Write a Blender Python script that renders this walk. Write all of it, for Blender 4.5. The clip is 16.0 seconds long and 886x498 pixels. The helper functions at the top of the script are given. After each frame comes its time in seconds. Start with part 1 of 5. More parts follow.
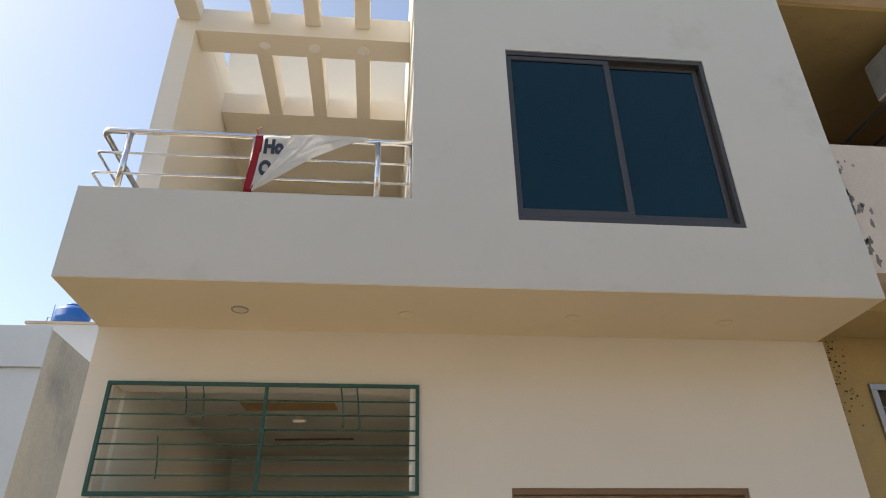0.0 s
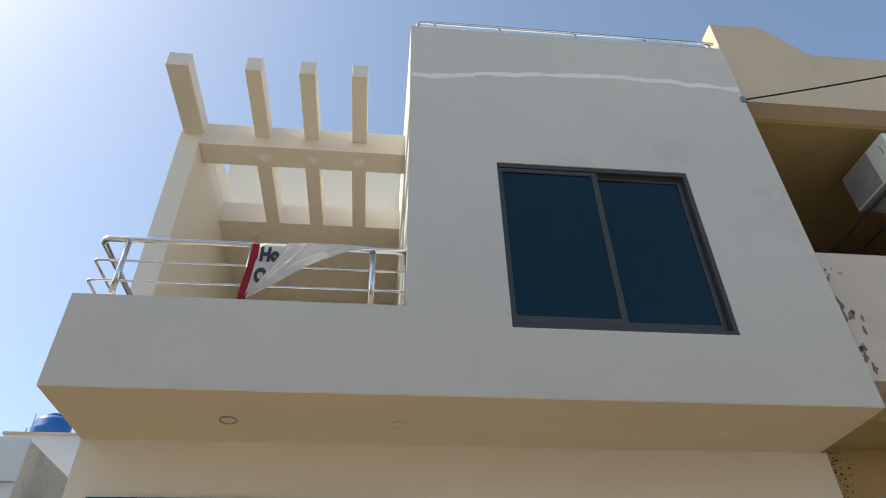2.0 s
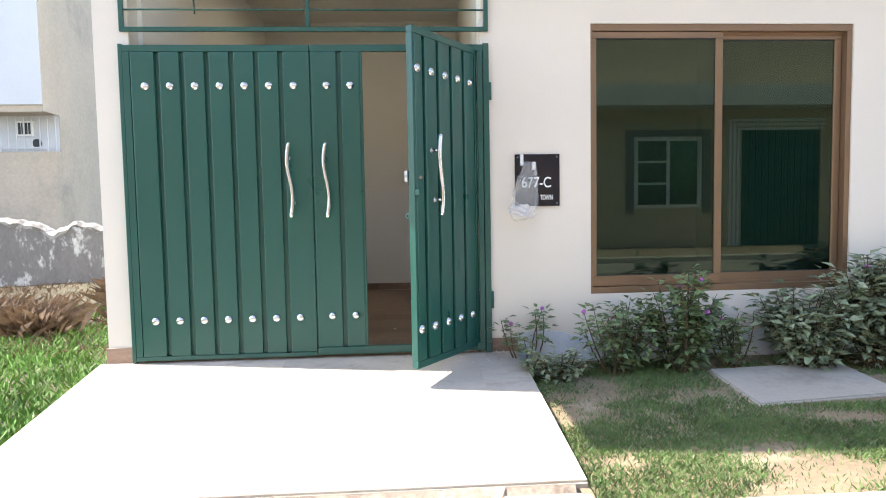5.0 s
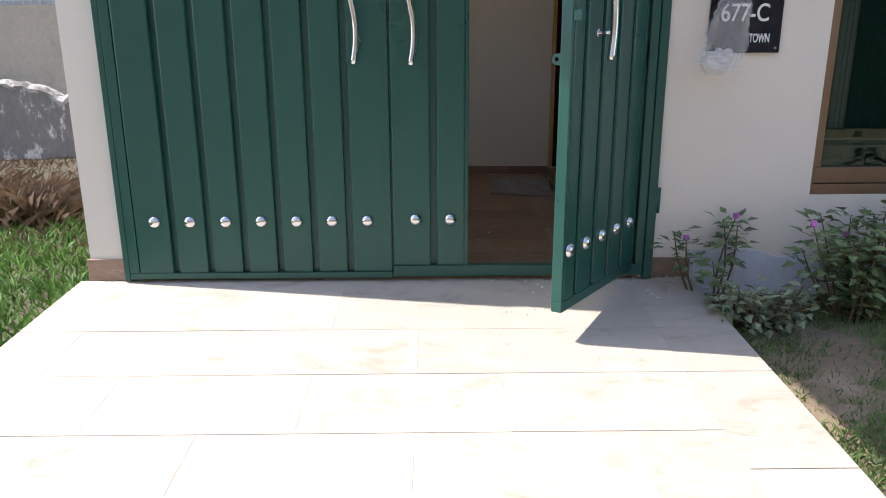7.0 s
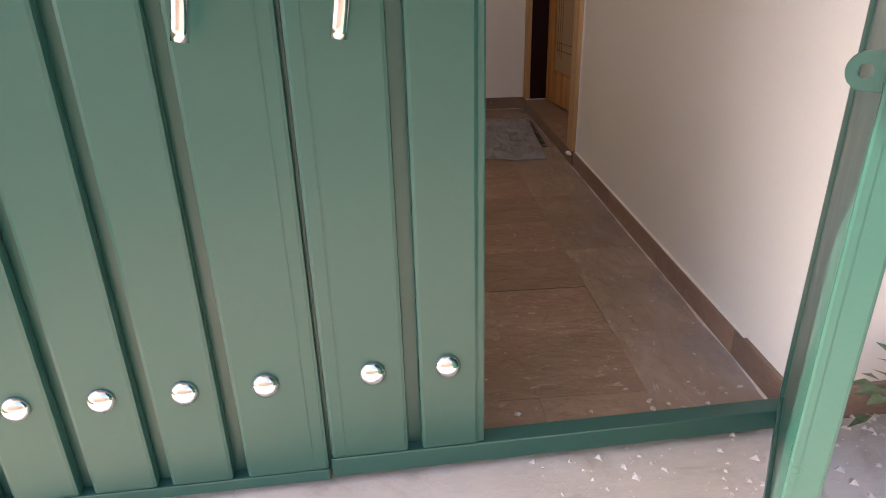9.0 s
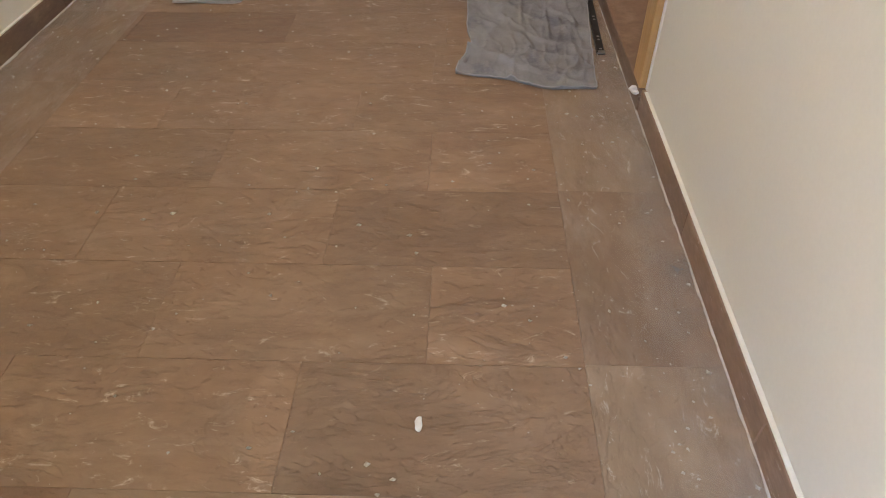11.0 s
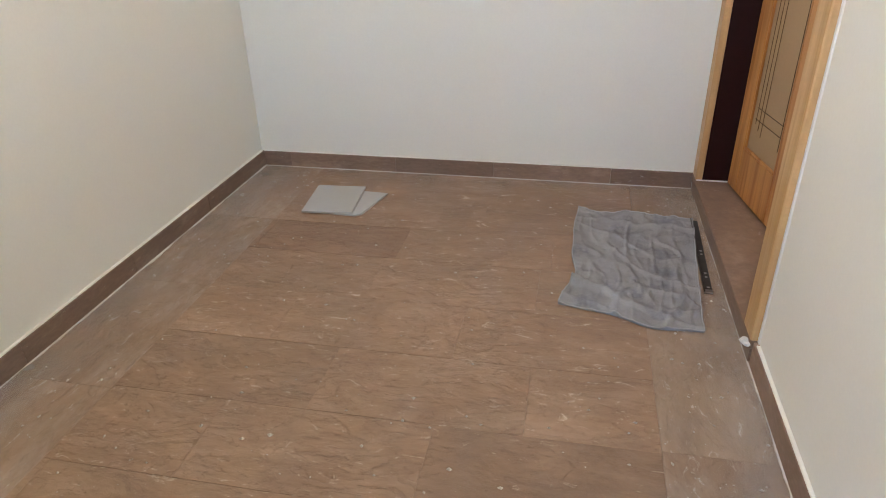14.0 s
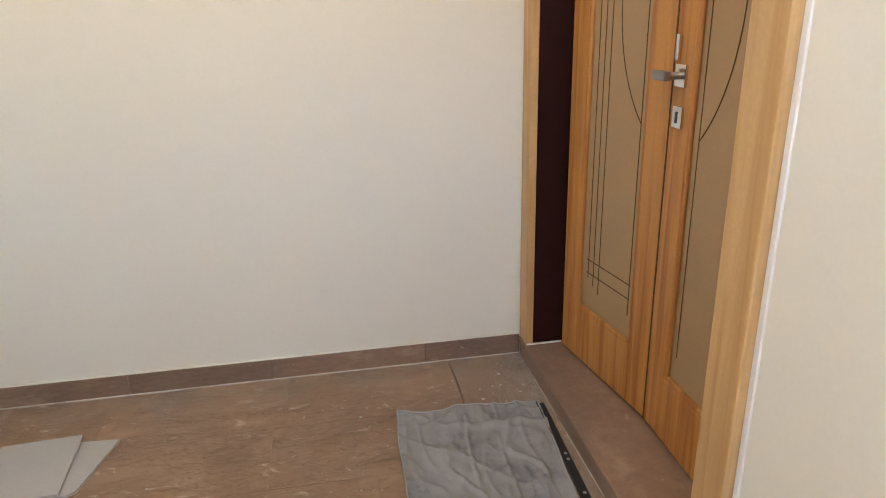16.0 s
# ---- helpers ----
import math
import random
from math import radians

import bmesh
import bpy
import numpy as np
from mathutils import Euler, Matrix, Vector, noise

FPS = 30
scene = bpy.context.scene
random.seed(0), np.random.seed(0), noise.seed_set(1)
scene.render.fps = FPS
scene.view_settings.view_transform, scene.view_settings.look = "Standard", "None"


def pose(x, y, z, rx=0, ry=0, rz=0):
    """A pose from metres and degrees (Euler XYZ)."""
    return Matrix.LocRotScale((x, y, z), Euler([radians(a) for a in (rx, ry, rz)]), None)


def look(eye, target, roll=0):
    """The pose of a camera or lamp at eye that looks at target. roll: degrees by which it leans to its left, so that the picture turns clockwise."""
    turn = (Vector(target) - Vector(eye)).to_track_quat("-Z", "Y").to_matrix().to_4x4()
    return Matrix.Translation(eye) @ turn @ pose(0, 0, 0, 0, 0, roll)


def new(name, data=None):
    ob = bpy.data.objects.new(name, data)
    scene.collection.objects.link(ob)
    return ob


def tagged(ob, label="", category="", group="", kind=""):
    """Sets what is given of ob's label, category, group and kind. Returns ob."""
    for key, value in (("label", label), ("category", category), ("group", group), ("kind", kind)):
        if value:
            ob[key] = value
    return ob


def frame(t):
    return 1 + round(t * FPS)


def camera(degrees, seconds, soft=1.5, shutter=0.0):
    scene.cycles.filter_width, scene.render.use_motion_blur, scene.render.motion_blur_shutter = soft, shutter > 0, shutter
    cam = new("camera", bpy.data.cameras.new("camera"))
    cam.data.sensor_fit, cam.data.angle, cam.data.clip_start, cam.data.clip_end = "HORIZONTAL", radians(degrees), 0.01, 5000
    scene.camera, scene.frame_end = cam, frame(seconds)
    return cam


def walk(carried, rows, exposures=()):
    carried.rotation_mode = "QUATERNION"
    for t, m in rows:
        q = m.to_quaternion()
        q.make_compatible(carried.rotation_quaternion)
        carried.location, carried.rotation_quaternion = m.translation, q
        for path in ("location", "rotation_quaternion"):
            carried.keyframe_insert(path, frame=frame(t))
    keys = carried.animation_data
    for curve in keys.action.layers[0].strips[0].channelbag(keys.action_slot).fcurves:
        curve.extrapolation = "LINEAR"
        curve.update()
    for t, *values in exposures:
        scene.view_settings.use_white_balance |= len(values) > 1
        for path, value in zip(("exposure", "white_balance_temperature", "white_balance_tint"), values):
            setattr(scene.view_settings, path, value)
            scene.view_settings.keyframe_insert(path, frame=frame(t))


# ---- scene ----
cam = camera(67.4, 16.0, soft=1.0)
PATH = [
    (0, (2.129, -5.45, 1.462), (2.301, -3.707, 2.427), -0.9),
    (0.5, (2.133, -5.464, 1.474), (2.297, -3.816, 2.595), -1.2),
    (1, (2.138, -5.469, 1.492), (2.317, -3.889, 2.705), -1.7),
    (1.5, (2.141, -5.489, 1.487), (2.329, -3.978, 2.785), -1.6),
    (2, (2.122, -5.473, 1.461), (2.302, -3.906, 2.691), -1.4),
    (2.5, (2.132, -5.398, 1.402), (2.287, -3.68, 2.414), -0.8),
    (3, (2.099, -5.352, 1.368), (2.238, -3.504, 2.12), -1.6),
    (3.5, (1.975, -5.315, 1.186), (2.116, -3.362, 1.592), -0.3),
    (4, (1.833, -5.235, 1.176), (2.05, -3.249, 1.269), 0.4),
    (4.5, (1.788, -5.084, 1.136), (1.95, -3.094, 1.023), 0.4),
    (5, (1.792, -4.741, 1.072), (1.924, -2.75, 0.937), -1.0),
    (5.2, (1.803, -4.643, 1.056), (1.867, -2.65, 0.894), -1.2),
    (7.3, (1.368, -2.799, 0.925), (1.389, -0.877, 0.373), -0.2),
    (7.5, (1.36, -2.603, 0.926), (1.419, -0.696, 0.327), -1.0),
    (8, (1.369, -2.125, 1.058), (1.358, -0.282, 0.282), -2.2),
    (8.5, (1.3, -1.685, 1.117), (1.359, 0.138, 0.298), -0.7),
    (8.8, (1.293, -1.44, 1.141), (1.476, 0.375, 0.322), -1.7),
    (9, (1.33, -1.248, 1.13), (1.549, 0.557, 0.297), -1.4),
    (9.2, (1.393, -1.053, 1.167), (1.6, 0.733, 0.293), -1.7),
    (9.8, (1.575, -0.6, 1.178), (1.7, 1.1, 0.13), -1.4),
    (10.4, (1.7, -0.16, 1.18), (1.76, 1.4, -0.07), -0.8),
    (11.3, (1.799, 0.3, 1.179), (1.749, 1.735, -0.213), 0.0),
    (11.5, (1.777, 0.313, 1.181), (1.586, 1.701, -0.246), -0.9),
    (12, (1.758, 0.308, 1.207), (1.38, 1.537, -0.325), -7.5),
    (12.5, (1.754, 0.331, 1.289), (1.405, 1.832, 0.014), -1.5),
    (13, (1.757, 0.318, 1.311), (1.412, 1.954, 0.212), -1.4),
    (13.5, (1.761, 0.318, 1.322), (1.476, 2.012, 0.298), -1.6),
    (14, (1.77, 0.325, 1.351), (1.5, 2.069, 0.408), -1.3),
    (14.5, (1.783, 0.363, 1.36), (1.539, 2.154, 0.503), -0.4),
    (15, (1.8, 0.556, 1.382), (1.738, 2.412, 0.64), -0.5),
    (15.3, (1.785, 0.79, 1.397), (1.868, 2.668, 0.712), 0.1),
    (15.6, (1.752, 0.942, 1.385), (1.939, 2.789, 0.64), 0.0),
    (16, (1.705, 1.232, 1.372), (2.112, 3.069, 0.695), -1.6),
]
walk(cam, [(t, look(eye, target, roll)) for t, eye, target, roll in PATH], exposures=(
    (0.0, 0.6, 7700, 10), (0.7, 0.35, 7300, 6), (1.5, 0.45, 7000, 7), (2.5, 0.35, 7500, 7), (3.0, 0.42, 7900, 10), (3.5, 0.95, 7600, 10), (4.0, 1.75, 7000, 10),
    (4.5, 1.85, 6800, 10), (5.2, 1.9, 6700, 10), (7.3, 0.95, 6500, 14), (8.0, 1.1, 6900, 16), (8.5, 2.75, 7500, 25), (9.0, 2.35, 8000, 28), (9.2, 2.35, 8000, 28),
    (11.3, 3.85, 7200, 12), (11.8, 3.85, 6800, 12), (12.5, 3.76, 4980, 9), (13.0, 3.95, 5650, 9), (13.5, 4.05, 6050, 10), (14.0, 4.05, 6500, 10),
    (14.5, 4.05, 7050, 11), (16.0, 4.05, 7050, 11),
))

# ---- light ----
world = bpy.data.worlds.new("sky")
scene.world = world
world.use_nodes = True
wn = world.node_tree
sky = wn.nodes.new("ShaderNodeTexSky")
sky.sky_type = 'NISHITA'
sky.sun_disc = False
sky.sun_elevation = radians(52)
sky.sun_rotation = radians(279)
sky.dust_density = 1.2
sky.air_density = 1.0
sky.ozone_density = 1.5
wn.links.new(sky.outputs[0], wn.nodes["Background"].inputs[0])
wn.nodes["Background"].inputs[1].default_value = 0.17
sun_data = bpy.data.lights.new("sun", 'SUN')
sun_data.energy, sun_data.angle, sun_data.color = 4.2, radians(0.5), (1.0, 0.95, 0.87)
sun = new("sun", sun_data)
sun.matrix_world = look((-30, 4.8, 38), (0, 0, 0))


# ---- materials ----
def mat(name, base, rough=0.6, metal=0.0, var=0.10, scale=1.5, fine=60.0, bump=0.15, depth=0.002, rnd=0.0,
        stain=None, stain_scale=0.8, stain_at=0.6, stretch=(1, 1, 1), spec=0.5, swirl=0.0, relief=0.0, relief_scale=8.0, fleck=None, fleck_at=0.66, stain_soft=0.16):
    """A worn surface: broad blotches, fine grain with relief, stains of a second colour, and a shade of its own for each piece."""
    m = bpy.data.materials.new(name)
    m.use_nodes = True
    nt = m.node_tree
    n, l = nt.nodes, nt.links
    p = n["Principled BSDF"]
    co = n.new("ShaderNodeTexCoord")
    mp = n.new("ShaderNodeMapping")
    mp.inputs["Scale"].default_value = stretch
    if rnd:
        info = n.new("ShaderNodeObjectInfo")
        shift = n.new("ShaderNodeVectorMath")
        shift.operation = 'MULTIPLY_ADD'
        shift.inputs[1].default_value = (1, 1, 1)
        cmb = n.new("ShaderNodeCombineXYZ")
        mul = n.new("ShaderNodeMath")
        mul.operation = 'MULTIPLY'
        mul.inputs[1].default_value = 53.0
        l.new(info.outputs["Random"], mul.inputs[0])
        for i in range(3):
            l.new(mul.outputs[0], cmb.inputs[i])
        l.new(co.outputs["Object"], shift.inputs[0])
        l.new(cmb.outputs[0], shift.inputs[2])
        l.new(shift.outputs[0], mp.inputs[0])
    else:
        l.new(co.outputs["Object"], mp.inputs[0])
    big = n.new("ShaderNodeTexNoise")
    big.inputs["Scale"].default_value, big.inputs["Detail"].default_value = scale, 6
    big.inputs["Roughness"].default_value = 0.65
    big.inputs["Distortion"].default_value = swirl
    small = n.new("ShaderNodeTexNoise")
    small.inputs["Scale"].default_value, small.inputs["Detail"].default_value = fine, 4
    l.new(mp.outputs[0], big.inputs["Vector"])
    l.new(mp.outputs[0], small.inputs["Vector"])
    r1 = n.new("ShaderNodeMapRange")
    r1.inputs[1].default_value, r1.inputs[2].default_value = 0.3, 0.7
    r1.inputs[3].default_value, r1.inputs[4].default_value = 1 - var, 1 + var
    l.new(big.outputs[0], r1.inputs[0])
    r2 = n.new("ShaderNodeMapRange")
    r2.inputs[1].default_value, r2.inputs[2].default_value = 0.3, 0.7
    r2.inputs[3].default_value, r2.inputs[4].default_value = 1 - var * 0.5, 1 + var * 0.5
    l.new(small.outputs[0], r2.inputs[0])
    mu = n.new("ShaderNodeMath")
    mu.operation = 'MULTIPLY'
    l.new(r1.outputs[0], mu.inputs[0])
    l.new(r2.outputs[0], mu.inputs[1])
    value = mu
    if rnd:
        r3 = n.new("ShaderNodeMapRange")
        r3.inputs[3].default_value, r3.inputs[4].default_value = 1 - rnd, 1 + rnd
        l.new(info.outputs["Random"], r3.inputs[0])
        m2 = n.new("ShaderNodeMath")
        m2.operation = 'MULTIPLY'
        l.new(mu.outputs[0], m2.inputs[0])
        l.new(r3.outputs[0], m2.inputs[1])
        value = m2
    colour = n.new("ShaderNodeVectorMath")
    colour.operation = 'SCALE'
    colour.inputs[0].default_value = base
    if stain:
        sn = n.new("ShaderNodeTexNoise")
        sn.inputs["Scale"].default_value, sn.inputs["Detail"].default_value = stain_scale, 8
        sn.inputs["Roughness"].default_value = 0.7
        sn.inputs["Distortion"].default_value = swirl
        l.new(mp.outputs[0], sn.inputs["Vector"])
        rs = n.new("ShaderNodeMapRange")
        rs.inputs[1].default_value, rs.inputs[2].default_value = stain_at, stain_at + stain_soft
        l.new(sn.outputs[0], rs.inputs[0])
        mx = n.new("ShaderNodeMix")
        mx.data_type = 'RGBA'
        mx.inputs[6].default_value, mx.inputs[7].default_value = (*base, 1), (*stain, 1)
        l.new(rs.outputs[0], mx.inputs[0])
        tone = mx
        if fleck:
            fn = n.new("ShaderNodeTexNoise")
            fn.inputs["Scale"].default_value, fn.inputs["Detail"].default_value = stain_scale * 5, 10
            fn.inputs["Roughness"].default_value, fn.inputs["Distortion"].default_value = 0.75, 1.0
            l.new(mp.outputs[0], fn.inputs["Vector"])
            fr = n.new("ShaderNodeMapRange")
            fr.inputs[1].default_value, fr.inputs[2].default_value = fleck_at, fleck_at + 0.09
            l.new(fn.outputs[0], fr.inputs[0])
            tone = n.new("ShaderNodeMix")
            tone.data_type = 'RGBA'
            tone.inputs[7].default_value = (*fleck, 1)
            l.new(fr.outputs[0], tone.inputs[0])
            l.new(mx.outputs[2], tone.inputs[6])
        l.new(tone.outputs[2], colour.inputs[0])
    l.new(value.outputs[0], colour.inputs["Scale"])
    l.new(colour.outputs[0], p.inputs["Base Color"])
    rr = n.new("ShaderNodeMapRange")
    rr.inputs[1].default_value, rr.inputs[2].default_value = 0.3, 0.7
    rr.inputs[3].default_value, rr.inputs[4].default_value = max(0.02, rough - 0.08), min(1.0, rough + 0.08)
    l.new(big.outputs[0], rr.inputs[0])
    l.new(rr.outputs[0], p.inputs["Roughness"])
    p.inputs["Metallic"].default_value = metal
    p.inputs["Specular IOR Level"].default_value = spec
    if bump:
        b = n.new("ShaderNodeBump")
        b.inputs["Strength"].default_value, b.inputs["Distance"].default_value = bump, depth
        l.new(small.outputs[0], b.inputs["Height"])
        l.new(b.outputs[0], p.inputs["Normal"])
        if relief:
            ledge = n.new("ShaderNodeTexNoise")
            ledge.inputs["Scale"].default_value, ledge.inputs["Detail"].default_value = relief_scale, 9
            ledge.inputs["Roughness"].default_value, ledge.inputs["Distortion"].default_value = 0.80, 0.5
            l.new(mp.outputs[0], ledge.inputs["Vector"])
            step = n.new("ShaderNodeMapRange")
            step.interpolation_type = 'STEPPED'
            step.inputs[1].default_value, step.inputs[2].default_value, step.inputs[5].default_value = 0.25, 0.75, 3.0
            l.new(ledge.outputs[0], step.inputs[0])
            add = n.new("ShaderNodeMath")
            add.operation = 'ADD'
            l.new(ledge.outputs[0], add.inputs[0])
            l.new(step.outputs[0], add.inputs[1])
            b2 = n.new("ShaderNodeBump")
            b2.inputs["Strength"].default_value, b2.inputs["Distance"].default_value = min(1.0, relief), 0.004 * max(1.0, 1.1 * relief)
            l.new(add.outputs[0], b2.inputs["Height"])
            l.new(b2.outputs[0], b.inputs["Normal"])
    return m


def wood(name, base, dark, grain_axis=2, scale=14.0):
    """Pine or board with grain along one axis."""
    m = mat(name, base, rough=0.45, var=0.10, scale=2.0, fine=90, bump=0.1, depth=0.001)
    nt = m.node_tree
    n, l = nt.nodes, nt.links
    p = n["Principled BSDF"]
    co = n.new("ShaderNodeTexCoord")
    mp = n.new("ShaderNodeMapping")
    st = [scale, scale, scale]
    st[grain_axis] = scale * 0.05
    mp.inputs["Scale"].default_value = st
    wv = n.new("ShaderNodeTexNoise")
    wv.inputs["Scale"].default_value, wv.inputs["Detail"].default_value = 2.2, 5
    wv.inputs["Distortion"].default_value = 0.6
    l.new(co.outputs["Object"], mp.inputs[0])
    l.new(mp.outputs[0], wv.inputs["Vector"])
    rs = n.new("ShaderNodeMapRange")
    rs.inputs[1].default_value, rs.inputs[2].default_value = 0.42, 0.68
    l.new(wv.outputs[0], rs.inputs[0])
    mx = n.new("ShaderNodeMix")
    mx.data_type = 'RGBA'
    mx.inputs[7].default_value = (*dark, 1)
    old = p.inputs["Base Color"].links[0].from_socket
    l.new(old, mx.inputs[6])
    l.new(rs.outputs[0], mx.inputs[0])
    l.new(mx.outputs[2], p.inputs["Base Color"])
    return m


def glass(name, tint, ior, sheen):
    m = bpy.data.materials.new(name)
    m.use_nodes = True
    p = m.node_tree.nodes["Principled BSDF"]
    p.inputs["Base Color"].default_value = (*tint, 1)
    p.inputs["Transmission Weight"].default_value = 0.85
    p.inputs["Roughness"].default_value = 0.01
    p.inputs["IOR"].default_value = ior
    p.inputs["Specular Tint"].default_value = (*sheen, 1)
    return m


PAINT_GREY = mat("matt_grey_white_paint", (0.60, 0.585, 0.535), rough=0.8, var=0.035, scale=0.7, fine=90, bump=0.25, depth=0.001,
                 stain=(0.52, 0.50, 0.45), stain_scale=0.9, stain_at=0.6)
PAINT_CREAM = mat("cream_wall_paint", (0.75, 0.695, 0.61), rough=0.75, var=0.03, scale=0.6, fine=80, bump=0.22, depth=0.001,
                  stain=(0.67, 0.61, 0.51), stain_scale=0.7, stain_at=0.64)
PAINT_SOFFIT = mat("tan_soffit_paint", (0.72, 0.595, 0.43), rough=0.8, var=0.04, scale=0.6, fine=80, bump=0.2, depth=0.001,
                   stain=(0.65, 0.53, 0.37), stain_scale=0.8, stain_at=0.62)
LIME = mat("bluish_limewash", (0.62, 0.67, 0.74), rough=0.9, var=0.10, scale=4, fine=60, bump=0.3, stain=(0.72, 0.70, 0.65), stain_scale=4, stain_at=0.55)
PAINT_PORCH = mat("ivory_emulsion", (0.81, 0.80, 0.73), rough=0.55, var=0.025, scale=0.5, fine=120, bump=0.12, depth=0.0008)
PATCH = mat("pale_filler", (0.80, 0.795, 0.79), rough=0.9, var=0.03, scale=9, fine=120, bump=0.3)
GREEN = mat("green_enamel", (0.012, 0.080, 0.063), rough=0.33, var=0.05, scale=1.3, fine=140, bump=0.08, depth=0.0005)
STEEL = mat("polished_steel", (0.72, 0.72, 0.74), rough=0.16, metal=1.0, var=0.04, scale=6, fine=200, bump=0.02)
DULL_STEEL = mat("dull_steel", (0.35, 0.35, 0.36), rough=0.4, metal=1.0, var=0.12, scale=12, fine=150, bump=0.1)
BRONZE = mat("brown_aluminium", (0.23, 0.145, 0.085), rough=0.38, metal=0.35, var=0.06, scale=3, fine=160, bump=0.04)
DARK_ALU = mat("dark_grey_aluminium", (0.075, 0.07, 0.068), rough=0.4, metal=0.4, var=0.06, scale=3, fine=160, bump=0.04)
GLASS_GREEN = glass("green_reflective_glass", (0.022, 0.06, 0.042), 1.60, (0.76, 0.92, 0.74))
GLASS_BLUE = glass("blue_reflective_glass", (0.012, 0.08, 0.12), 1.45, (0.5, 0.9, 1.0))
GLASS_SKY = glass("bright_reflective_glass", (0.05, 0.10, 0.16), 2.4, (1.0, 1.0, 1.0))
# dark grey puts unlit rooms' shade into the colour; also paints a window surround
DARK_ROOM = mat("dark_trim_and_room_shade", (0.20, 0.19, 0.17), rough=0.9, var=0.05)
CONCRETE = mat("pale_concrete", (0.42, 0.385, 0.335), rough=0.9, var=0.10, scale=1.1, fine=45, bump=0.4, depth=0.003,
               stain=(0.30, 0.27, 0.23), stain_scale=1.9, stain_at=0.52)
ROAD = mat("dusty_concrete_road", (0.225, 0.205, 0.175), rough=0.95, var=0.12, scale=0.6, fine=30, bump=0.5, depth=0.004,
           stain=(0.165, 0.145, 0.12), stain_scale=0.5, stain_at=0.6)
CEMENT = mat("bare_cement_render", (0.50, 0.43, 0.345), rough=0.95, var=0.12, scale=0.5, fine=14, bump=0.5, depth=0.006,
             stain=(0.35, 0.31, 0.265), stain_scale=0.35, stain_at=0.52)
OLD_CEMENT = mat("weathered_cement", (0.205, 0.19, 0.18), rough=0.95, var=0.2, scale=0.9, fine=20, bump=0.6, depth=0.008,
                 stain=(0.60, 0.58, 0.55), stain_scale=2.6, stain_at=0.555, stain_soft=0.07, stretch=(1, 1, 0.6))
SALT = mat("white_efflorescence", (0.50, 0.48, 0.455), rough=0.95, var=0.2, scale=5, fine=40, bump=0.6, depth=0.006,
           stain=(0.20, 0.185, 0.17), stain_scale=5, stain_at=0.46, stain_soft=0.08)
SOIL = mat("dry_soil", (0.23, 0.175, 0.115), rough=1.0, var=0.22, scale=1.6, fine=35, bump=0.7, depth=0.01,
           stain=(0.40, 0.34, 0.25), stain_scale=1.4, stain_at=0.55)
LAND = mat("earth_and_weeds", (0.070, 0.062, 0.036), rough=1.0, var=0.3, scale=0.4, fine=12, bump=0.7, depth=0.02,
           stain=(0.105, 0.085, 0.058), stain_scale=0.5, stain_at=0.52)
RAMP_TILE = mat("pale_travertine", (0.48, 0.43, 0.37), rough=0.72, var=0.07, scale=2.2, fine=30, bump=0.3, depth=0.002, rnd=0.05,
                stain=(0.37, 0.31, 0.245), stain_scale=2.6, stain_at=0.54, stretch=(1, 2.0, 1), swirl=1.4, relief=0.45, relief_scale=2.6)


def floor_stone(name, base, vein, fleck, fleck_at=0.60):
    """Cleft brown travertine: veins and flecks drawn out along each slab."""
    return mat(name, base, rough=0.43, var=0.15, scale=2.4, fine=20, bump=0.6, depth=0.003, rnd=0.06, stain=vein, stain_scale=3.0, stain_at=0.44, stain_soft=0.34,
               stretch=(0.9, 1.9, 1), swirl=0.9, relief=1.1, relief_scale=4.6, fleck=fleck, fleck_at=fleck_at)


FLOOR_TILE = floor_stone("brown_travertine", (0.285, 0.180, 0.118), (0.375, 0.258, 0.180), (0.58, 0.47, 0.37), 0.58)
FLOOR_DARK = floor_stone("dark_brown_travertine", (0.25, 0.160, 0.106), (0.33, 0.225, 0.157), (0.52, 0.42, 0.33), 0.60)
FLOOR_PALE = floor_stone("pale_brown_travertine", (0.30, 0.20, 0.138), (0.40, 0.29, 0.212), (0.54, 0.45, 0.36), 0.59)
FLOOR_RUST = floor_stone("rusty_travertine", (0.25, 0.148, 0.096), (0.32, 0.208, 0.142), (0.44, 0.34, 0.26), 0.64)
BORDER_TILE = floor_stone("dusty_border_travertine", (0.29, 0.195, 0.135), (0.39, 0.31, 0.255), (0.52, 0.47, 0.42), 0.59)
BORDER_PALE = floor_stone("pale_border_travertine", (0.32, 0.228, 0.162), (0.42, 0.325, 0.252), (0.58, 0.52, 0.46), 0.58)
SKIRT = mat("brown_travertine_skirting", (0.255, 0.168, 0.122), rough=0.5, var=0.20, scale=2.5, fine=30, bump=0.4, rnd=0.22,
            stain=(0.37, 0.265, 0.195), stain_scale=3, stain_at=0.55, stretch=(1, 1, 3), fleck=(0.62, 0.58, 0.54), fleck_at=0.62)
RAMP_GROUT = mat("pale_grout", (0.34, 0.30, 0.25), rough=0.95, var=0.12, scale=4, fine=60)
GROUT = mat("dusty_grout", (0.25, 0.17, 0.115), rough=0.95, var=0.15, scale=4, fine=60)
DUST = mat("plaster_dust", (0.55, 0.51, 0.46), rough=1.0, var=0.15, scale=8, fine=80, bump=0.4)
PINE = wood("varnished_pine", (0.56, 0.262, 0.076), (0.36, 0.130, 0.028))
FRAME_WOOD = wood("pale_pine_frame", (0.60, 0.385, 0.18), (0.50, 0.285, 0.11))
BOARD = mat("tan_door_board", (0.40, 0.265, 0.14), rough=0.5, var=0.06, scale=3, fine=80, bump=0.1)
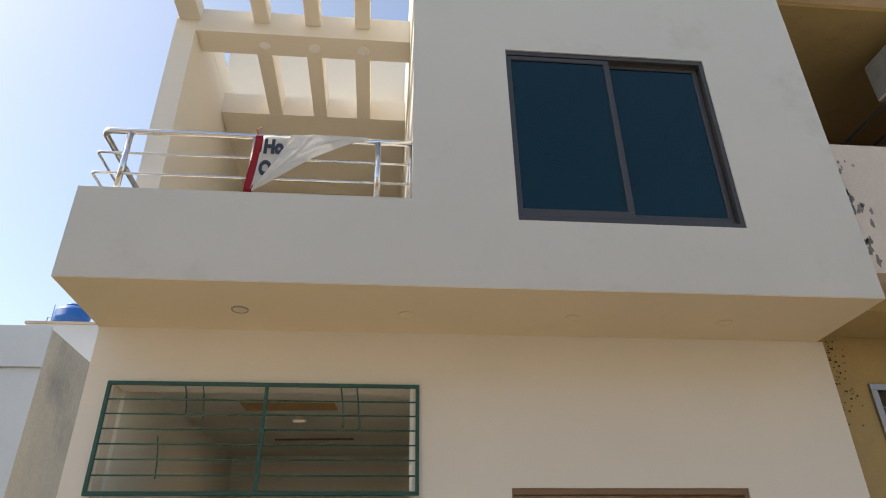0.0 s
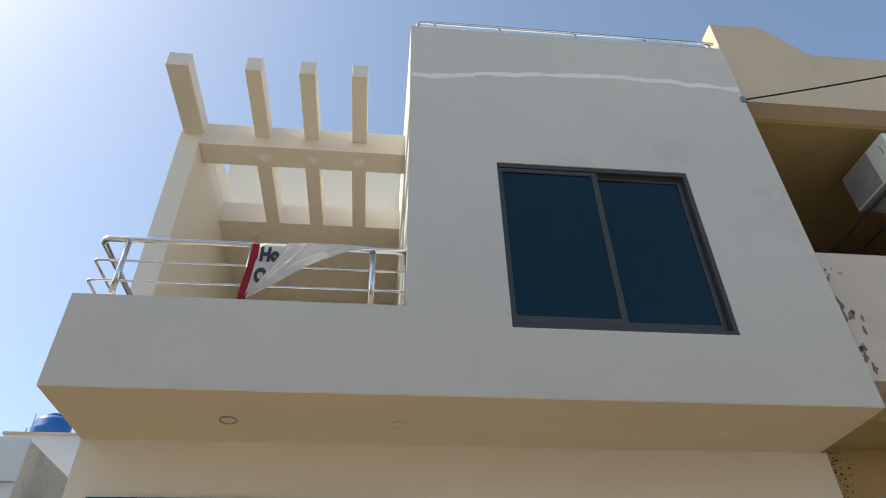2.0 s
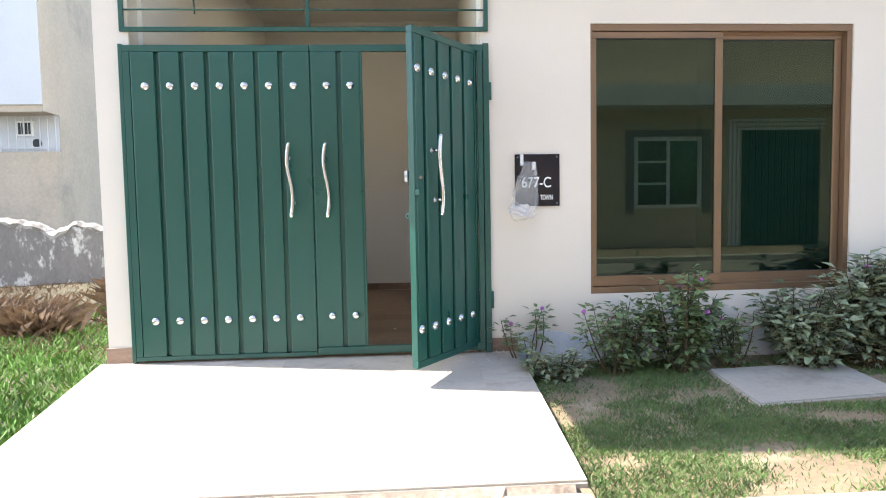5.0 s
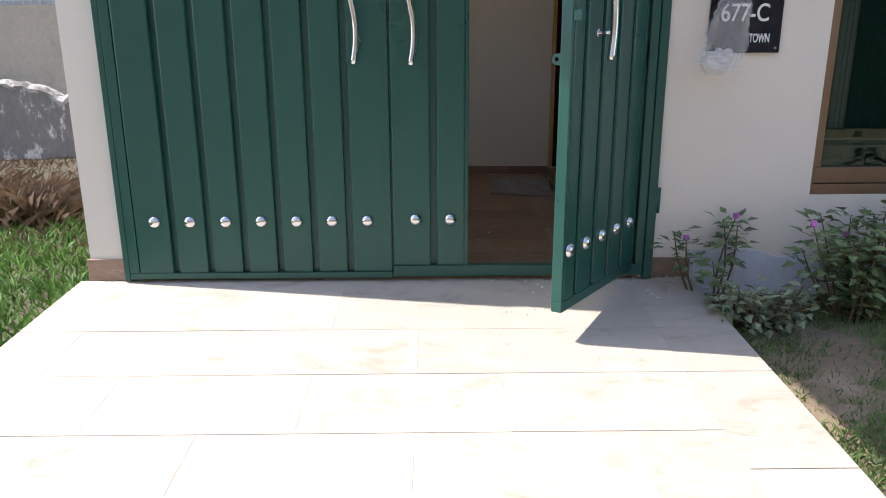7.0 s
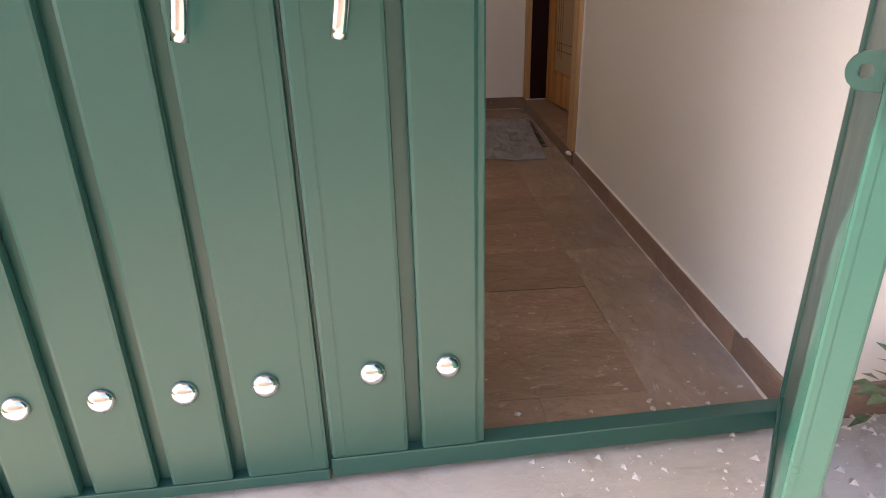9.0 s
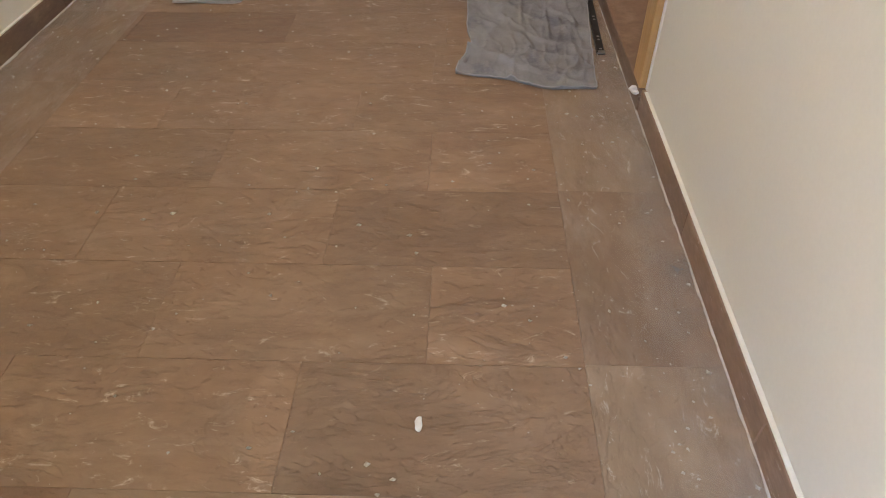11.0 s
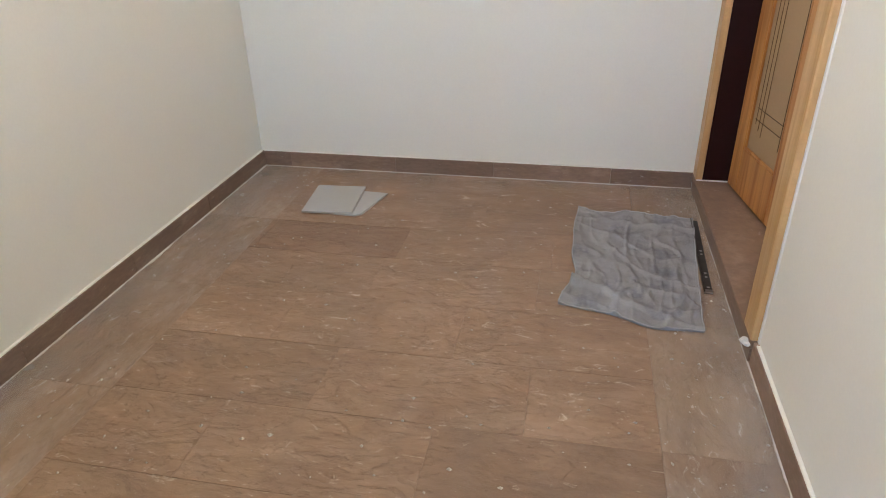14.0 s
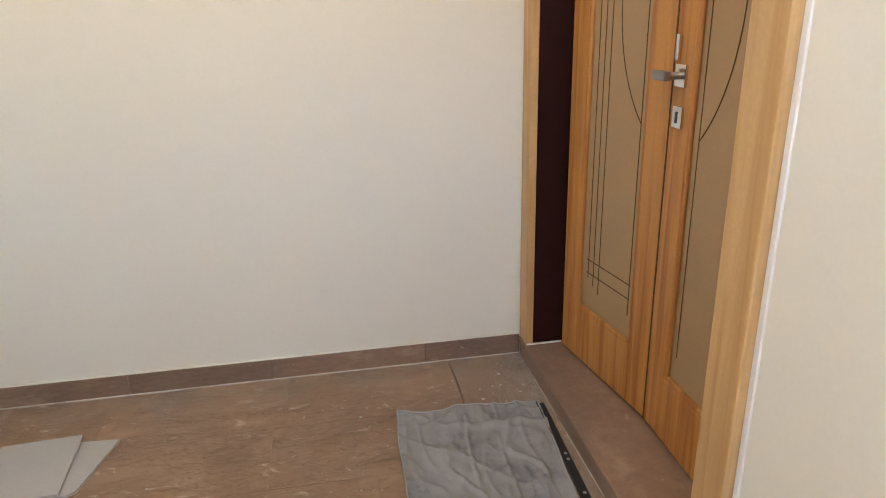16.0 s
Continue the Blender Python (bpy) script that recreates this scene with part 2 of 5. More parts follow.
GROOVE = mat("dark_groove", (0.085, 0.048, 0.02), rough=0.8, var=0.1)
MAROON = mat("near_black_maroon", (0.022, 0.004, 0.004), rough=0.6, var=0.15, spec=0.2)
TOWEL = mat("grey_terry_cloth", (0.28, 0.282, 0.298), rough=1.0, var=0.18, scale=5, fine=260, bump=0.9, depth=0.003,
            stain=(0.145, 0.155, 0.190), stain_scale=4.5, stain_at=0.53)
HEM = mat("pale_hem", (0.36, 0.365, 0.38), rough=1.0, var=0.1, scale=20, fine=200, bump=0.5)
GREY_TILE = mat("grey_ceramic", (0.42, 0.42, 0.42), rough=0.42, var=0.05, scale=3, fine=90, bump=0.1)
TILE_EDGE = mat("white_tile_body", (0.52, 0.50, 0.47), rough=0.8, var=0.1, scale=10, fine=90)
AC_GREY = mat("grey_enamelled_sheet", (0.34, 0.34, 0.345), rough=0.5, var=0.10, scale=4, fine=90, bump=0.1, stain=(0.26, 0.25, 0.24), stain_scale=5, stain_at=0.55)
BLACK = mat("black_metal", (0.02, 0.02, 0.022), rough=0.4, var=0.1, scale=10, fine=120)
WHITE = mat("white_plastic", (0.80, 0.80, 0.79), rough=0.4, var=0.03, scale=5, fine=100, bump=0.05)
PLATE = mat("black_granite_plate", (0.008, 0.008, 0.016), rough=0.18, var=0.2, scale=30, fine=200, bump=0.02)
LETTER = mat("white_lettering", (0.82, 0.82, 0.80), rough=0.5, var=0.02)
BANNER = mat("white_banner_vinyl", (0.80, 0.79, 0.77), rough=0.55, var=0.05, scale=4, fine=90, bump=0.15)
RED = mat("red_banner_print", (0.46, 0.02, 0.035), rough=0.55, var=0.06)
INK = mat("dark_banner_print", (0.025, 0.03, 0.05), rough=0.6, var=0.05)
BLUE = mat("blue_plastic", (0.012, 0.12, 0.42), rough=0.45, var=0.08, scale=3, fine=60, bump=0.1)
BLUEWHITE = mat("pale_grey_house_paint", (0.58, 0.60, 0.63), rough=0.8, var=0.06, scale=0.4, fine=30, bump=0.2,
                stain=(0.46, 0.47, 0.49), stain_scale=0.4, stain_at=0.58)
BEIGE_N = mat("beige_neighbour_paint", (0.60, 0.48, 0.35), rough=0.85, var=0.07, scale=0.7, fine=40, bump=0.3,
              stain=(0.47, 0.37, 0.27), stain_scale=0.8, stain_at=0.6)
PINK_N = mat("pinkish_neighbour_paint", (0.62, 0.54, 0.46), rough=0.85, var=0.08, scale=1.0, fine=40, bump=0.3,
             stain=(0.33, 0.31, 0.29), stain_scale=1.6, stain_at=0.66)
RUBBLE = mat("brown_broken_mortar", (0.30, 0.235, 0.185), rough=1.0, var=0.3, scale=9, fine=45, bump=0.8, depth=0.008,
             stain=(0.10, 0.07, 0.05), stain_scale=7, stain_at=0.55)
OCHRE_N = mat("ochre_neighbour_paint", (0.40, 0.29, 0.13), rough=0.85, var=0.10, scale=1.0, fine=40, bump=0.3,
              stain=(0.30, 0.21, 0.10), stain_scale=1.2, stain_at=0.58)
MOULD = mat("black_mould", (0.055, 0.045, 0.030), rough=1.0, var=0.2, scale=20, fine=90)
CRACK = mat("crack_grey", (0.36, 0.32, 0.30), rough=1.0, var=0.2, scale=20, fine=90)
LEAF = mat("leaf_green", (0.155, 0.215, 0.095), rough=0.45, var=0.35, scale=9, fine=60, bump=0.2)
LEAF_PALE = mat("pale_leaf_green", (0.25, 0.295, 0.185), rough=0.42, var=0.35, scale=9, fine=60, bump=0.2)
STEM = mat("woody_stem", (0.12, 0.085, 0.05), rough=0.9, var=0.2, scale=20, fine=90)
FLOWER = mat("mauve_petal", (0.50, 0.16, 0.48), rough=0.6, var=0.15, scale=20)
GRASS = mat("lawn_grass", (0.105, 0.175, 0.050), rough=0.6, var=0.4, scale=2.5, fine=25, bump=0,
            stain=(0.26, 0.23, 0.11), stain_scale=1.1, stain_at=0.66)
WEED = mat("lush_weeds", (0.11, 0.22, 0.040), rough=0.6, var=0.4, scale=2, fine=25, bump=0,
           stain=(0.20, 0.19, 0.07), stain_scale=0.8, stain_at=0.60)
DRY = mat("dry_grass", (0.15, 0.095, 0.058), rough=0.8, var=0.3, scale=5, fine=40, bump=0)
CABLE = mat("black_cable", (0.015, 0.014, 0.013), rough=0.6, var=0.1)
# darker than the beige house, so the recess's shade is in the paint
RECESS_N = mat("shade_brown_recess", (0.16, 0.095, 0.055), rough=0.85, var=0.15, scale=1.2, fine=40, bump=0.3)
BAG = bpy.data.materials.new("clear_polythene")
BAG.use_nodes = True
bag_shader = BAG.node_tree.nodes["Principled BSDF"]
bag_shader.inputs["Base Color"].default_value = (0.86, 0.86, 0.86, 1)
bag_shader.inputs["Roughness"].default_value = 0.25
bag_shader.inputs["Alpha"].default_value = 0.16
BAG_WHITE = BAG.copy()
BAG_WHITE.name = "gathered_polythene"
BAG_WHITE.node_tree.nodes["Principled BSDF"].inputs["Alpha"].default_value = 0.5


# ---- builders ----
def empty(name, at=(0, 0, 0), label="", category="", group="", kind=""):
    ob = new(name)
    ob.location = at
    return tagged(ob, label, category, group, kind)


def mesh_of(bm, material, name="mesh", smooth=False):
    bmesh.ops.recalc_face_normals(bm, faces=bm.faces)
    me = bpy.data.meshes.new(name)
    bm.to_mesh(me)
    bm.free()
    me.materials.append(material)
    if smooth:
        me.shade_smooth()
    return me


def part(name, bm, material, parent=None, label="", smooth=False):
    """One mesh object; a part of its thing where a parent is given. Its coordinates are the parent's."""
    ob = new(name, mesh_of(bm, material, name, smooth))
    if parent:
        ob.parent = parent
    return tagged(ob, label)


def piece(name, mesh, parent, m):
    """A piece that shares its mesh with its like."""
    ob = new(name, mesh)
    ob.parent = parent
    ob.matrix_local = m
    return ob


def add_box(bm, x0, x1, y0, y1, z0, z1, bevel=0.0):
    vs = bmesh.ops.create_cube(bm, size=1)["verts"]
    for v in vs:
        v.co = Vector(((x0 + x1) / 2 + v.co.x * (x1 - x0), (y0 + y1) / 2 + v.co.y * (y1 - y0), (z0 + z1) / 2 + v.co.z * (z1 - z0)))
    if bevel:
        es = list({e for v in vs for e in v.link_edges})
        bmesh.ops.bevel(bm, geom=es, offset=bevel, segments=1 if bevel < 0.004 else 2, affect='EDGES', profile=0.6)
    return vs


def box(*a, bevel=0.0):
    bm = bmesh.new()
    add_box(bm, *a, bevel=bevel)
    return bm


def boxes(rows, bevel=0.0):
    bm = bmesh.new()
    for r in rows:
        add_box(bm, *r, bevel=bevel)
    return bm


def solid(xs, ys, zs, full):
    """A block cut on a grid: cells for which full(x, y, z) of the cell's middle holds, closed on all open sides."""
    bm = bmesh.new()
    verts = {}
    dims = (len(xs) - 1, len(ys) - 1, len(zs) - 1)

    def mid(a, i):
        return (a[i] + a[i + 1]) / 2

    on = {(i, j, k) for i in range(dims[0]) for j in range(dims[1]) for k in range(dims[2]) if full(mid(xs, i), mid(ys, j), mid(zs, k))}

    def v(i, j, k):
        if (i, j, k) not in verts:
            verts[i, j, k] = bm.verts.new((xs[i], ys[j], zs[k]))
        return verts[i, j, k]

    for i, j, k in on:
        for (a, b, c), quad in (((-1, 0, 0), ((0, 0, 0), (0, 0, 1), (0, 1, 1), (0, 1, 0))), ((1, 0, 0), ((1, 0, 0), (1, 1, 0), (1, 1, 1), (1, 0, 1))),
                                ((0, -1, 0), ((0, 0, 0), (1, 0, 0), (1, 0, 1), (0, 0, 1))), ((0, 1, 0), ((0, 1, 0), (0, 1, 1), (1, 1, 1), (1, 1, 0))),
                                ((0, 0, -1), ((0, 0, 0), (0, 1, 0), (1, 1, 0), (1, 0, 0))), ((0, 0, 1), ((0, 0, 1), (1, 0, 1), (1, 1, 1), (0, 1, 1)))):
            if (i + a, j + b, k + c) not in on:
                bm.faces.new([v(i + p, j + q, k + r) for p, q, r in quad])
    return bm


def add_tube(bm, pts, r, seg=10, cap=True):
    """A round bar along a line of points."""
    pts = [Vector(p) for p in pts]
    rings = []
    for i, p in enumerate(pts):
        d = (pts[min(i + 1, len(pts) - 1)] - pts[max(i - 1, 0)]).normalized()
        a = d.orthogonal().normalized() if not rings else (prev - d * prev.dot(d)).normalized()
        prev = a
        b = d.cross(a)
        rad = r[i] if isinstance(r, (list, tuple)) else r
        rings.append([bm.verts.new(p + (a * math.cos(2 * math.pi * k / seg) + b * math.sin(2 * math.pi * k / seg)) * rad) for k in range(seg)])
    for a, b in zip(rings, rings[1:]):
        for k in range(seg):
            bm.faces.new((a[k], a[(k + 1) % seg], b[(k + 1) % seg], b[k]))
    if cap:
        bm.faces.new(rings[0][::-1])
        bm.faces.new(rings[-1])


def tube(pts, r, seg=10):
    bm = bmesh.new()
    add_tube(bm, pts, r, seg)
    return bm


def add_lathe(bm, profile, seg=24, m=Matrix()):
    """A turned body: (radius, height) pairs from the bottom up."""
    rings = [[bm.verts.new(m @ Vector((r * math.cos(2 * math.pi * k / seg), r * math.sin(2 * math.pi * k / seg), h))) for k in range(seg)] for r, h in profile]
    for a, b in zip(rings, rings[1:]):
        for k in range(seg):
            bm.faces.new((a[k], a[(k + 1) % seg], b[(k + 1) % seg], b[k]))
    bm.faces.new(rings[0][::-1])
    bm.faces.new(rings[-1])


def lathe(profile, seg=24, m=Matrix()):
    bm = bmesh.new()
    add_lathe(bm, profile, seg, m)
    return bm


def arc(c, r, a0, a1, n, u, w):
    """Points on an arc round c in the plane of u and w."""
    c, u, w = Vector(c), Vector(u), Vector(w)
    return [c + u * r * math.cos(radians(a0 + (a1 - a0) * i / n)) + w * r * math.sin(radians(a0 + (a1 - a0) * i / n)) for i in range(n + 1)]


def text(name, words, size, m, material, parent, thick=0.001, squeeze=1.0, bold=0.0):
    cu = bpy.data.curves.new(name, 'FONT')
    cu.body, cu.size, cu.extrude, cu.offset = words, size, thick, bold
    tmp = bpy.data.objects.new(name, cu)
    scene.collection.objects.link(tmp)
    me = bpy.data.meshes.new_from_object(tmp.evaluated_get(bpy.context.evaluated_depsgraph_get()))
    bpy.data.objects.remove(tmp)
    me.materials.clear()
    me.materials.append(material)
    ob = new(name, me)
    ob.parent = parent
    ob.matrix_local = m @ Matrix.Diagonal((squeeze, 1, 1, 1))
    return ob


def structure(name, bm, material, label, category="wall", smooth=False):
    return tagged(part(name, bm, material, None, "", smooth), label, category, "", "structure")


FACE = pose(0, 0, 0, 90)      # text and discs turned to face the street

# ---- ground ----
structure("ground", box(-400, 400, -400, 400, -1.2, -0.34), LAND, "open earth with scattered weeds round the houses", "ground")
structure("road", box(-60, 60, -9.5, -2.15, -0.40, -0.30), ROAD, "pale dusty concrete street in front of the house", "road")
GATE_SLOPE = 0.12             # fall of the entrance ramp towards the street


def ramp_z(y):
    return GATE_SLOPE * min(y, 0)


def wedge(x0, x1, y0, y1, drop, top_gap=0.0):
    """A block under the sloping ramp from y1 (house) to y0 (street)."""
    bm = bmesh.new()
    vs = [bm.verts.new((x, y, z)) for y in (y0, y1) for x in (x0, x1) for z in (-0.45, ramp_z(y) - top_gap)]
    for f in ((0, 1, 3, 2), (4, 6, 7, 5), (0, 4, 5, 1), (2, 3, 7, 6), (1, 5, 7, 3), (0, 2, 6, 4)):
        bm.faces.new([vs[i] for i in f])
    return bm


ramp = structure("entrance_ramp", wedge(-0.30, 2.64, -1.80, 0.0, 0, 0.012), RAMP_GROUT, "pale stone-tiled entrance ramp sloping from gate to street", "ramp")


def slab_mesh(w, d, h, material, name, bevel=0.0005):
    bm = bmesh.new()
    add_box(bm, -w / 2, w / 2, -d / 2, d / 2, -h, 0, bevel=bevel)
    return mesh_of(bm, material, name)


def lay(parent, x0, x1, y0, y1, material, name, z_of, slope, turned=False, thick=0.014, cache={}):
    """One rectangular slab on a plane, with its long side along x or y."""
    w, d = x1 - x0 - 0.0005, y1 - y0 - 0.0005
    if turned:
        w, d = d, w
    key = (round(w, 3), round(d, 3), material.name)
    if key not in cache:
        cache[key] = slab_mesh(w, d, thick, material, name)
    yc = (y0 + y1) / 2
    lift = random.uniform(-0.0006, 0.0006)
    return piece(name, cache[key], parent, pose((x0 + x1) / 2, yc, z_of(yc) + lift, math.degrees(math.atan(slope)), 0, 90 if turned else 0))


def paving(parent, x0, x1, rows, starts, length, material, name, z_of, slope=0.0, tone=None):
    """Rows of slabs in broken bond; starts gives one joint's place in each row."""
    for (y0, y1), s in zip(rows, starts):
        a = s - math.ceil((s - x0) / length) * length
        while a < x1 - 0.02:
            lo, hi = max(a, x0), min(a + length, x1)
            if hi - lo > 0.003:
                lay(parent, lo, hi, y0, y1, tone((lo + hi) / 2, (y0 + y1) / 2) if tone else material, name, z_of, slope)
            a += length


ramp_rows = [(-1.79, -1.56), (-1.56, -1.215), (-1.215, -0.87), (-0.87, -0.53), (-0.53, -0.015)]

# lawn beside the ramp
def lawn_z(x, y):
    return -0.095 + 0.085 * y + 0.012 * noise.noise(Vector((x * 1.3, y * 1.3, 0)))


def sheet(x0, x1, y0, y1, step, z_of):
    bm = bmesh.new()
    nx, ny = int((x1 - x0) / step), int((y1 - y0) / step)
    g = [[bm.verts.new((x0 + (x1 - x0) * i / nx, y0 + (y1 - y0) * j / ny, z_of(x0 + (x1 - x0) * i / nx, y0 + (y1 - y0) * j / ny))) for j in range(ny + 1)] for i in range(nx + 1)]
    for i in range(nx):
        for j in range(ny):
            bm.faces.new((g[i][j], g[i + 1][j], g[i + 1][j + 1], g[i][j + 1]))
    return bm


structure("lawn_bed", sheet(2.60, 8.6, -1.95, 0.0, 0.12, lawn_z), SOIL, "dry lawn soil with bare patches beside the ramp", "lawn", True)
structure("lawn_kerb", box(2.65, 12, -2.14, -1.95, -0.40, -0.255, bevel=0.015), CONCRETE, "low pale concrete kerb along the lawn", "kerb")


def lot_z(x, y):
    rise = 0.10 * max(0.0, min(1.0, (y - 1) / 6))
    return -0.27 + rise + 0.05 * noise.noise(Vector((x * 0.7, y * 0.7, 3))) + 0.02 * noise.noise(Vector((x * 3, y * 3, 5)))


structure("vacant_lot", sheet(-14, -0.28, -2.1, 7.2, 0.25, lot_z), LAND, "overgrown vacant plot beside the house", "ground", True)


def blades(name, area, count, height, material, z_of, label, seed, keep=None, lean=0.5, wide=0.006):
    rng = np.random.RandomState(seed)
    x0, x1, y0, y1 = area
    verts, faces = [], []
    while len(faces) < count:
        x, y = rng.uniform(x0, x1), rng.uniform(y0, y1)
        if keep and rng.rand() > keep(x, y):
            continue
        h = height * rng.uniform(0.45, 1.25)
        a, b = rng.uniform(0, 6.283), rng.uniform(0, 6.283)
        l = lean * h * rng.uniform(0.2, 1.2)
        w = wide * rng.uniform(0.6, 1.4)
        z = z_of(x, y) - 0.004
        dx, dy = math.cos(a) * w, math.sin(a) * w
        i = len(verts)
        verts += [(x - dx, y - dy, z), (x + dx, y + dy, z), (x + math.cos(b) * l * 0.4 + dx * 0.7, y + math.sin(b) * l * 0.4 + dy * 0.7, z + h * 0.6),
                  (x + math.cos(b) * l, y + math.sin(b) * l, z + h)]
        faces += [(i, i + 1, i + 2), (i, i + 2, i + 3)]
    me = bpy.data.meshes.new(name)
    me.from_pydata(verts, [], faces)
    me.materials.append(material)
    return tagged(new(name, me), label, "grass", "", "stuff")


def lawn_keep(x, y):
    if 3.90 < x < 4.95 and -0.96 < y < -0.27:
        return 0.0
    f = noise.noise(Vector((x * 1.5, y * 2.6, 8))) + 0.35 * noise.noise(Vector((x * 5, y * 6, 2)))
    return max(0.04, min(1.0, 0.74 + 2.0 * f))


blades("lawn_grass", (2.65, 6.6, -1.95, -0.05), 150000, 0.029, GRASS, lawn_z, "short green lawn grass with worn dry patches", 3, lawn_keep, 0.9, 0.0026)
blades("lot_weeds", (-6.5, -0.32, -1.9, 4.2), 70000, 0.085, WEED, lot_z, "lush green weeds on the vacant plot", 5,
       lambda x, y: max(0.02, min(1.0, 0.75 + 1.6 * noise.noise(Vector((x * 1.1, y * 1.1, 4))))) * (1.0 if y < 1.6 else 0.6), 0.9, 0.008)
blades("lot_dry_grass", (-6.5, -0.4, 1.3, 6.8), 9000, 0.09, DRY, lot_z, "brown dry grass below the boundary wall", 6,
       lambda x, y: max(0.02, min(1.0, 0.55 + 1.7 * noise.noise(Vector((x * 0.9, y * 0.9, 9))))), 1.1, 0.006)

# ---- the house ----
WALL_L, WALL_R = -0.25, 6.12
TOP1 = 3.625                  # soffit of the first-floor slab
OUT = -0.95                   # front of the projecting floor
structure("wall_front", solid((WALL_L, -0.015, 2.40, 3.185, 5.147, WALL_R + 0.06), (0.0, 0.23), (-0.5, -0.02, 0.397, 2.336, 3.14, TOP1),
          lambda x, y, z: not (-0.015 < x < 2.40 and -0.02 < z < 3.14) and not (3.185 < x < 5.147 and 0.397 < z < 2.336)),
          PAINT_CREAM, "cream-painted ground-floor front wall with gate and window openings")
structure("wall_side_left", box(WALL_L, 0.012, 0.05, 9.0, -0.5, TOP1 - 0.004), PAINT_PORCH, "ivory-painted left wall of the porch")
structure("wall_porch_back", box(0.012, 2.37, 3.62, 3.88, -0.5, TOP1), PAINT_PORCH, "ivory-painted back wall of the porch")
structure("wall_porch_right", solid((2.37, 2.59), (0.03, 2.16, 3.600, 3.88), (-0.5, 0.05, 2.26, TOP1),
          lambda x, y, z: not (2.16 < y < 3.600 and 0.05 < z < 2.26)), PAINT_PORCH, "ivory-painted porch wall with a doorway")
structure("wall_side_right", box(5.9, WALL_R, 0.23, 9.0, -0.5, TOP1), PAINT_CREAM, "cream-painted right side wall")
structure("wall_rear", box(WALL_L, WALL_R, 9.0, 9.2, -0.5, TOP1), PAINT_CREAM, "cream-painted rear wall")
structure("room_floor", box(2.594, 5.9, 0.23, 9.0, -0.3, 0.085), GROUT, "unlit room floor", "floor")
# painted dark so the room behind the glass looks unlit
structure("wall_room_back", box(2.59, 5.9, 4.4, 4.5, 0.085, TOP1), DARK_ROOM, "back wall painted dark to stand for an unlit room")
structure("slab_first_floor", box(WALL_L, WALL_R, OUT, 9.2, TOP1, 3.80), PAINT_SOFFIT, "cream soffit slab projecting over the entrance", "ceiling")
structure("balcony_parapet", solid((WALL_L, -0.10, 2.33), (OUT, -0.80, 0.23), (TOP1 + 0.006, 4.41), lambda x, y, z: y < -0.80 or x < -0.10),
          PAINT_GREY, "grey-white plastered balcony parapet", "wall")
ob = bpy.data.objects["balcony_parapet"]
for v in ob.data.vertices:      # stands a little proud of the slab behind it
    if v.co.y <= OUT + 0.001:
        v.co.y = OUT - 0.004
    if v.co.x <= WALL_L + 0.001:
        v.co.x = WALL_L - 0.004
structure("wall_upper_front", solid((2.33, 3.19, 5.118, WALL_R), (OUT - 0.004, -0.72), (TOP1 + 0.006, 4.242, 6.122, 8.305),
          lambda x, y, z: not (3.19 < x < 5.118 and 4.242 < z < 6.122)), PAINT_GREY, "grey-white upper front wall with a window opening")
structure("wall_upper_left", box(2.33, 2.55, -0.72, 9.0, 3.80, 8.305), PAINT_GREY, "sunlit side wall of the upper room")
structure("wall_upper_right", box(5.9, WALL_R, -0.72, 9.0, 3.80, 8.305), PAINT_GREY, "right side wall of the upper room")
structure("wall_upper_rear", box(WALL_L, WALL_R, 9.0, 9.2, 3.80, 8.305), PAINT_GREY, "rear wall of the upper floor")
structure("roof_upper", box(2.55, 5.9, -0.72, 9.0, 7.15, 7.35), PAINT_GREY, "roof slab of the upper room", "ceiling")
structure("wall_balcony_left", box(WALL_L - 0.002, -0.03, 0.0, 9.0, 4.41, 7.47), PAINT_CREAM, "tall side wall of the balcony")
structure("parapet_left_roof", box(WALL_L - 0.002, -0.03, 0.36, 9.0, 7.474, 7.84), PAINT_CREAM, "low roof parapet over the balcony's side wall")
structure("wall_balcony_back", box(-0.03, 2.33, 3.2, 3.4, 3.80, 7.15), PAINT_CREAM, "shaded back wall of the balcony")
structure("roof_balcony", box(-0.03, 2.33, 1.385, 9.0, 7.15, 7.47), PAINT_CREAM, "slab over the back of the balcony", "ceiling")
structure("wall_stair_room", box(-0.25, 2.33, 2.0, 5.0, 7.47, 9.2), PAINT_CREAM, "pale stair-room wall above the roof")
perg = empty("pergola", (0, 0, 7.13), "cream plastered concrete pergola over the balcony", "pergola")
part("cross_beam", box(-0.03, 2.33, 0.0, 0.32, 0.0, 0.34, bevel=0.006), PAINT_CREAM, perg)
for x0, x1 in ((-0.225, 0.01), (0.585, 0.755), (1.150, 1.320), (1.705, 1.875)):
    part("joist", box(x0, x1, OUT, 0.0, 0.16, 0.37, bevel=0.008), PAINT_CREAM, perg)
    if x0 > 0:
        part("rear_joist", box(x0, x1, 0.32, 1.385, 0.02, 0.34, bevel=0.006), PAINT_CREAM, perg)

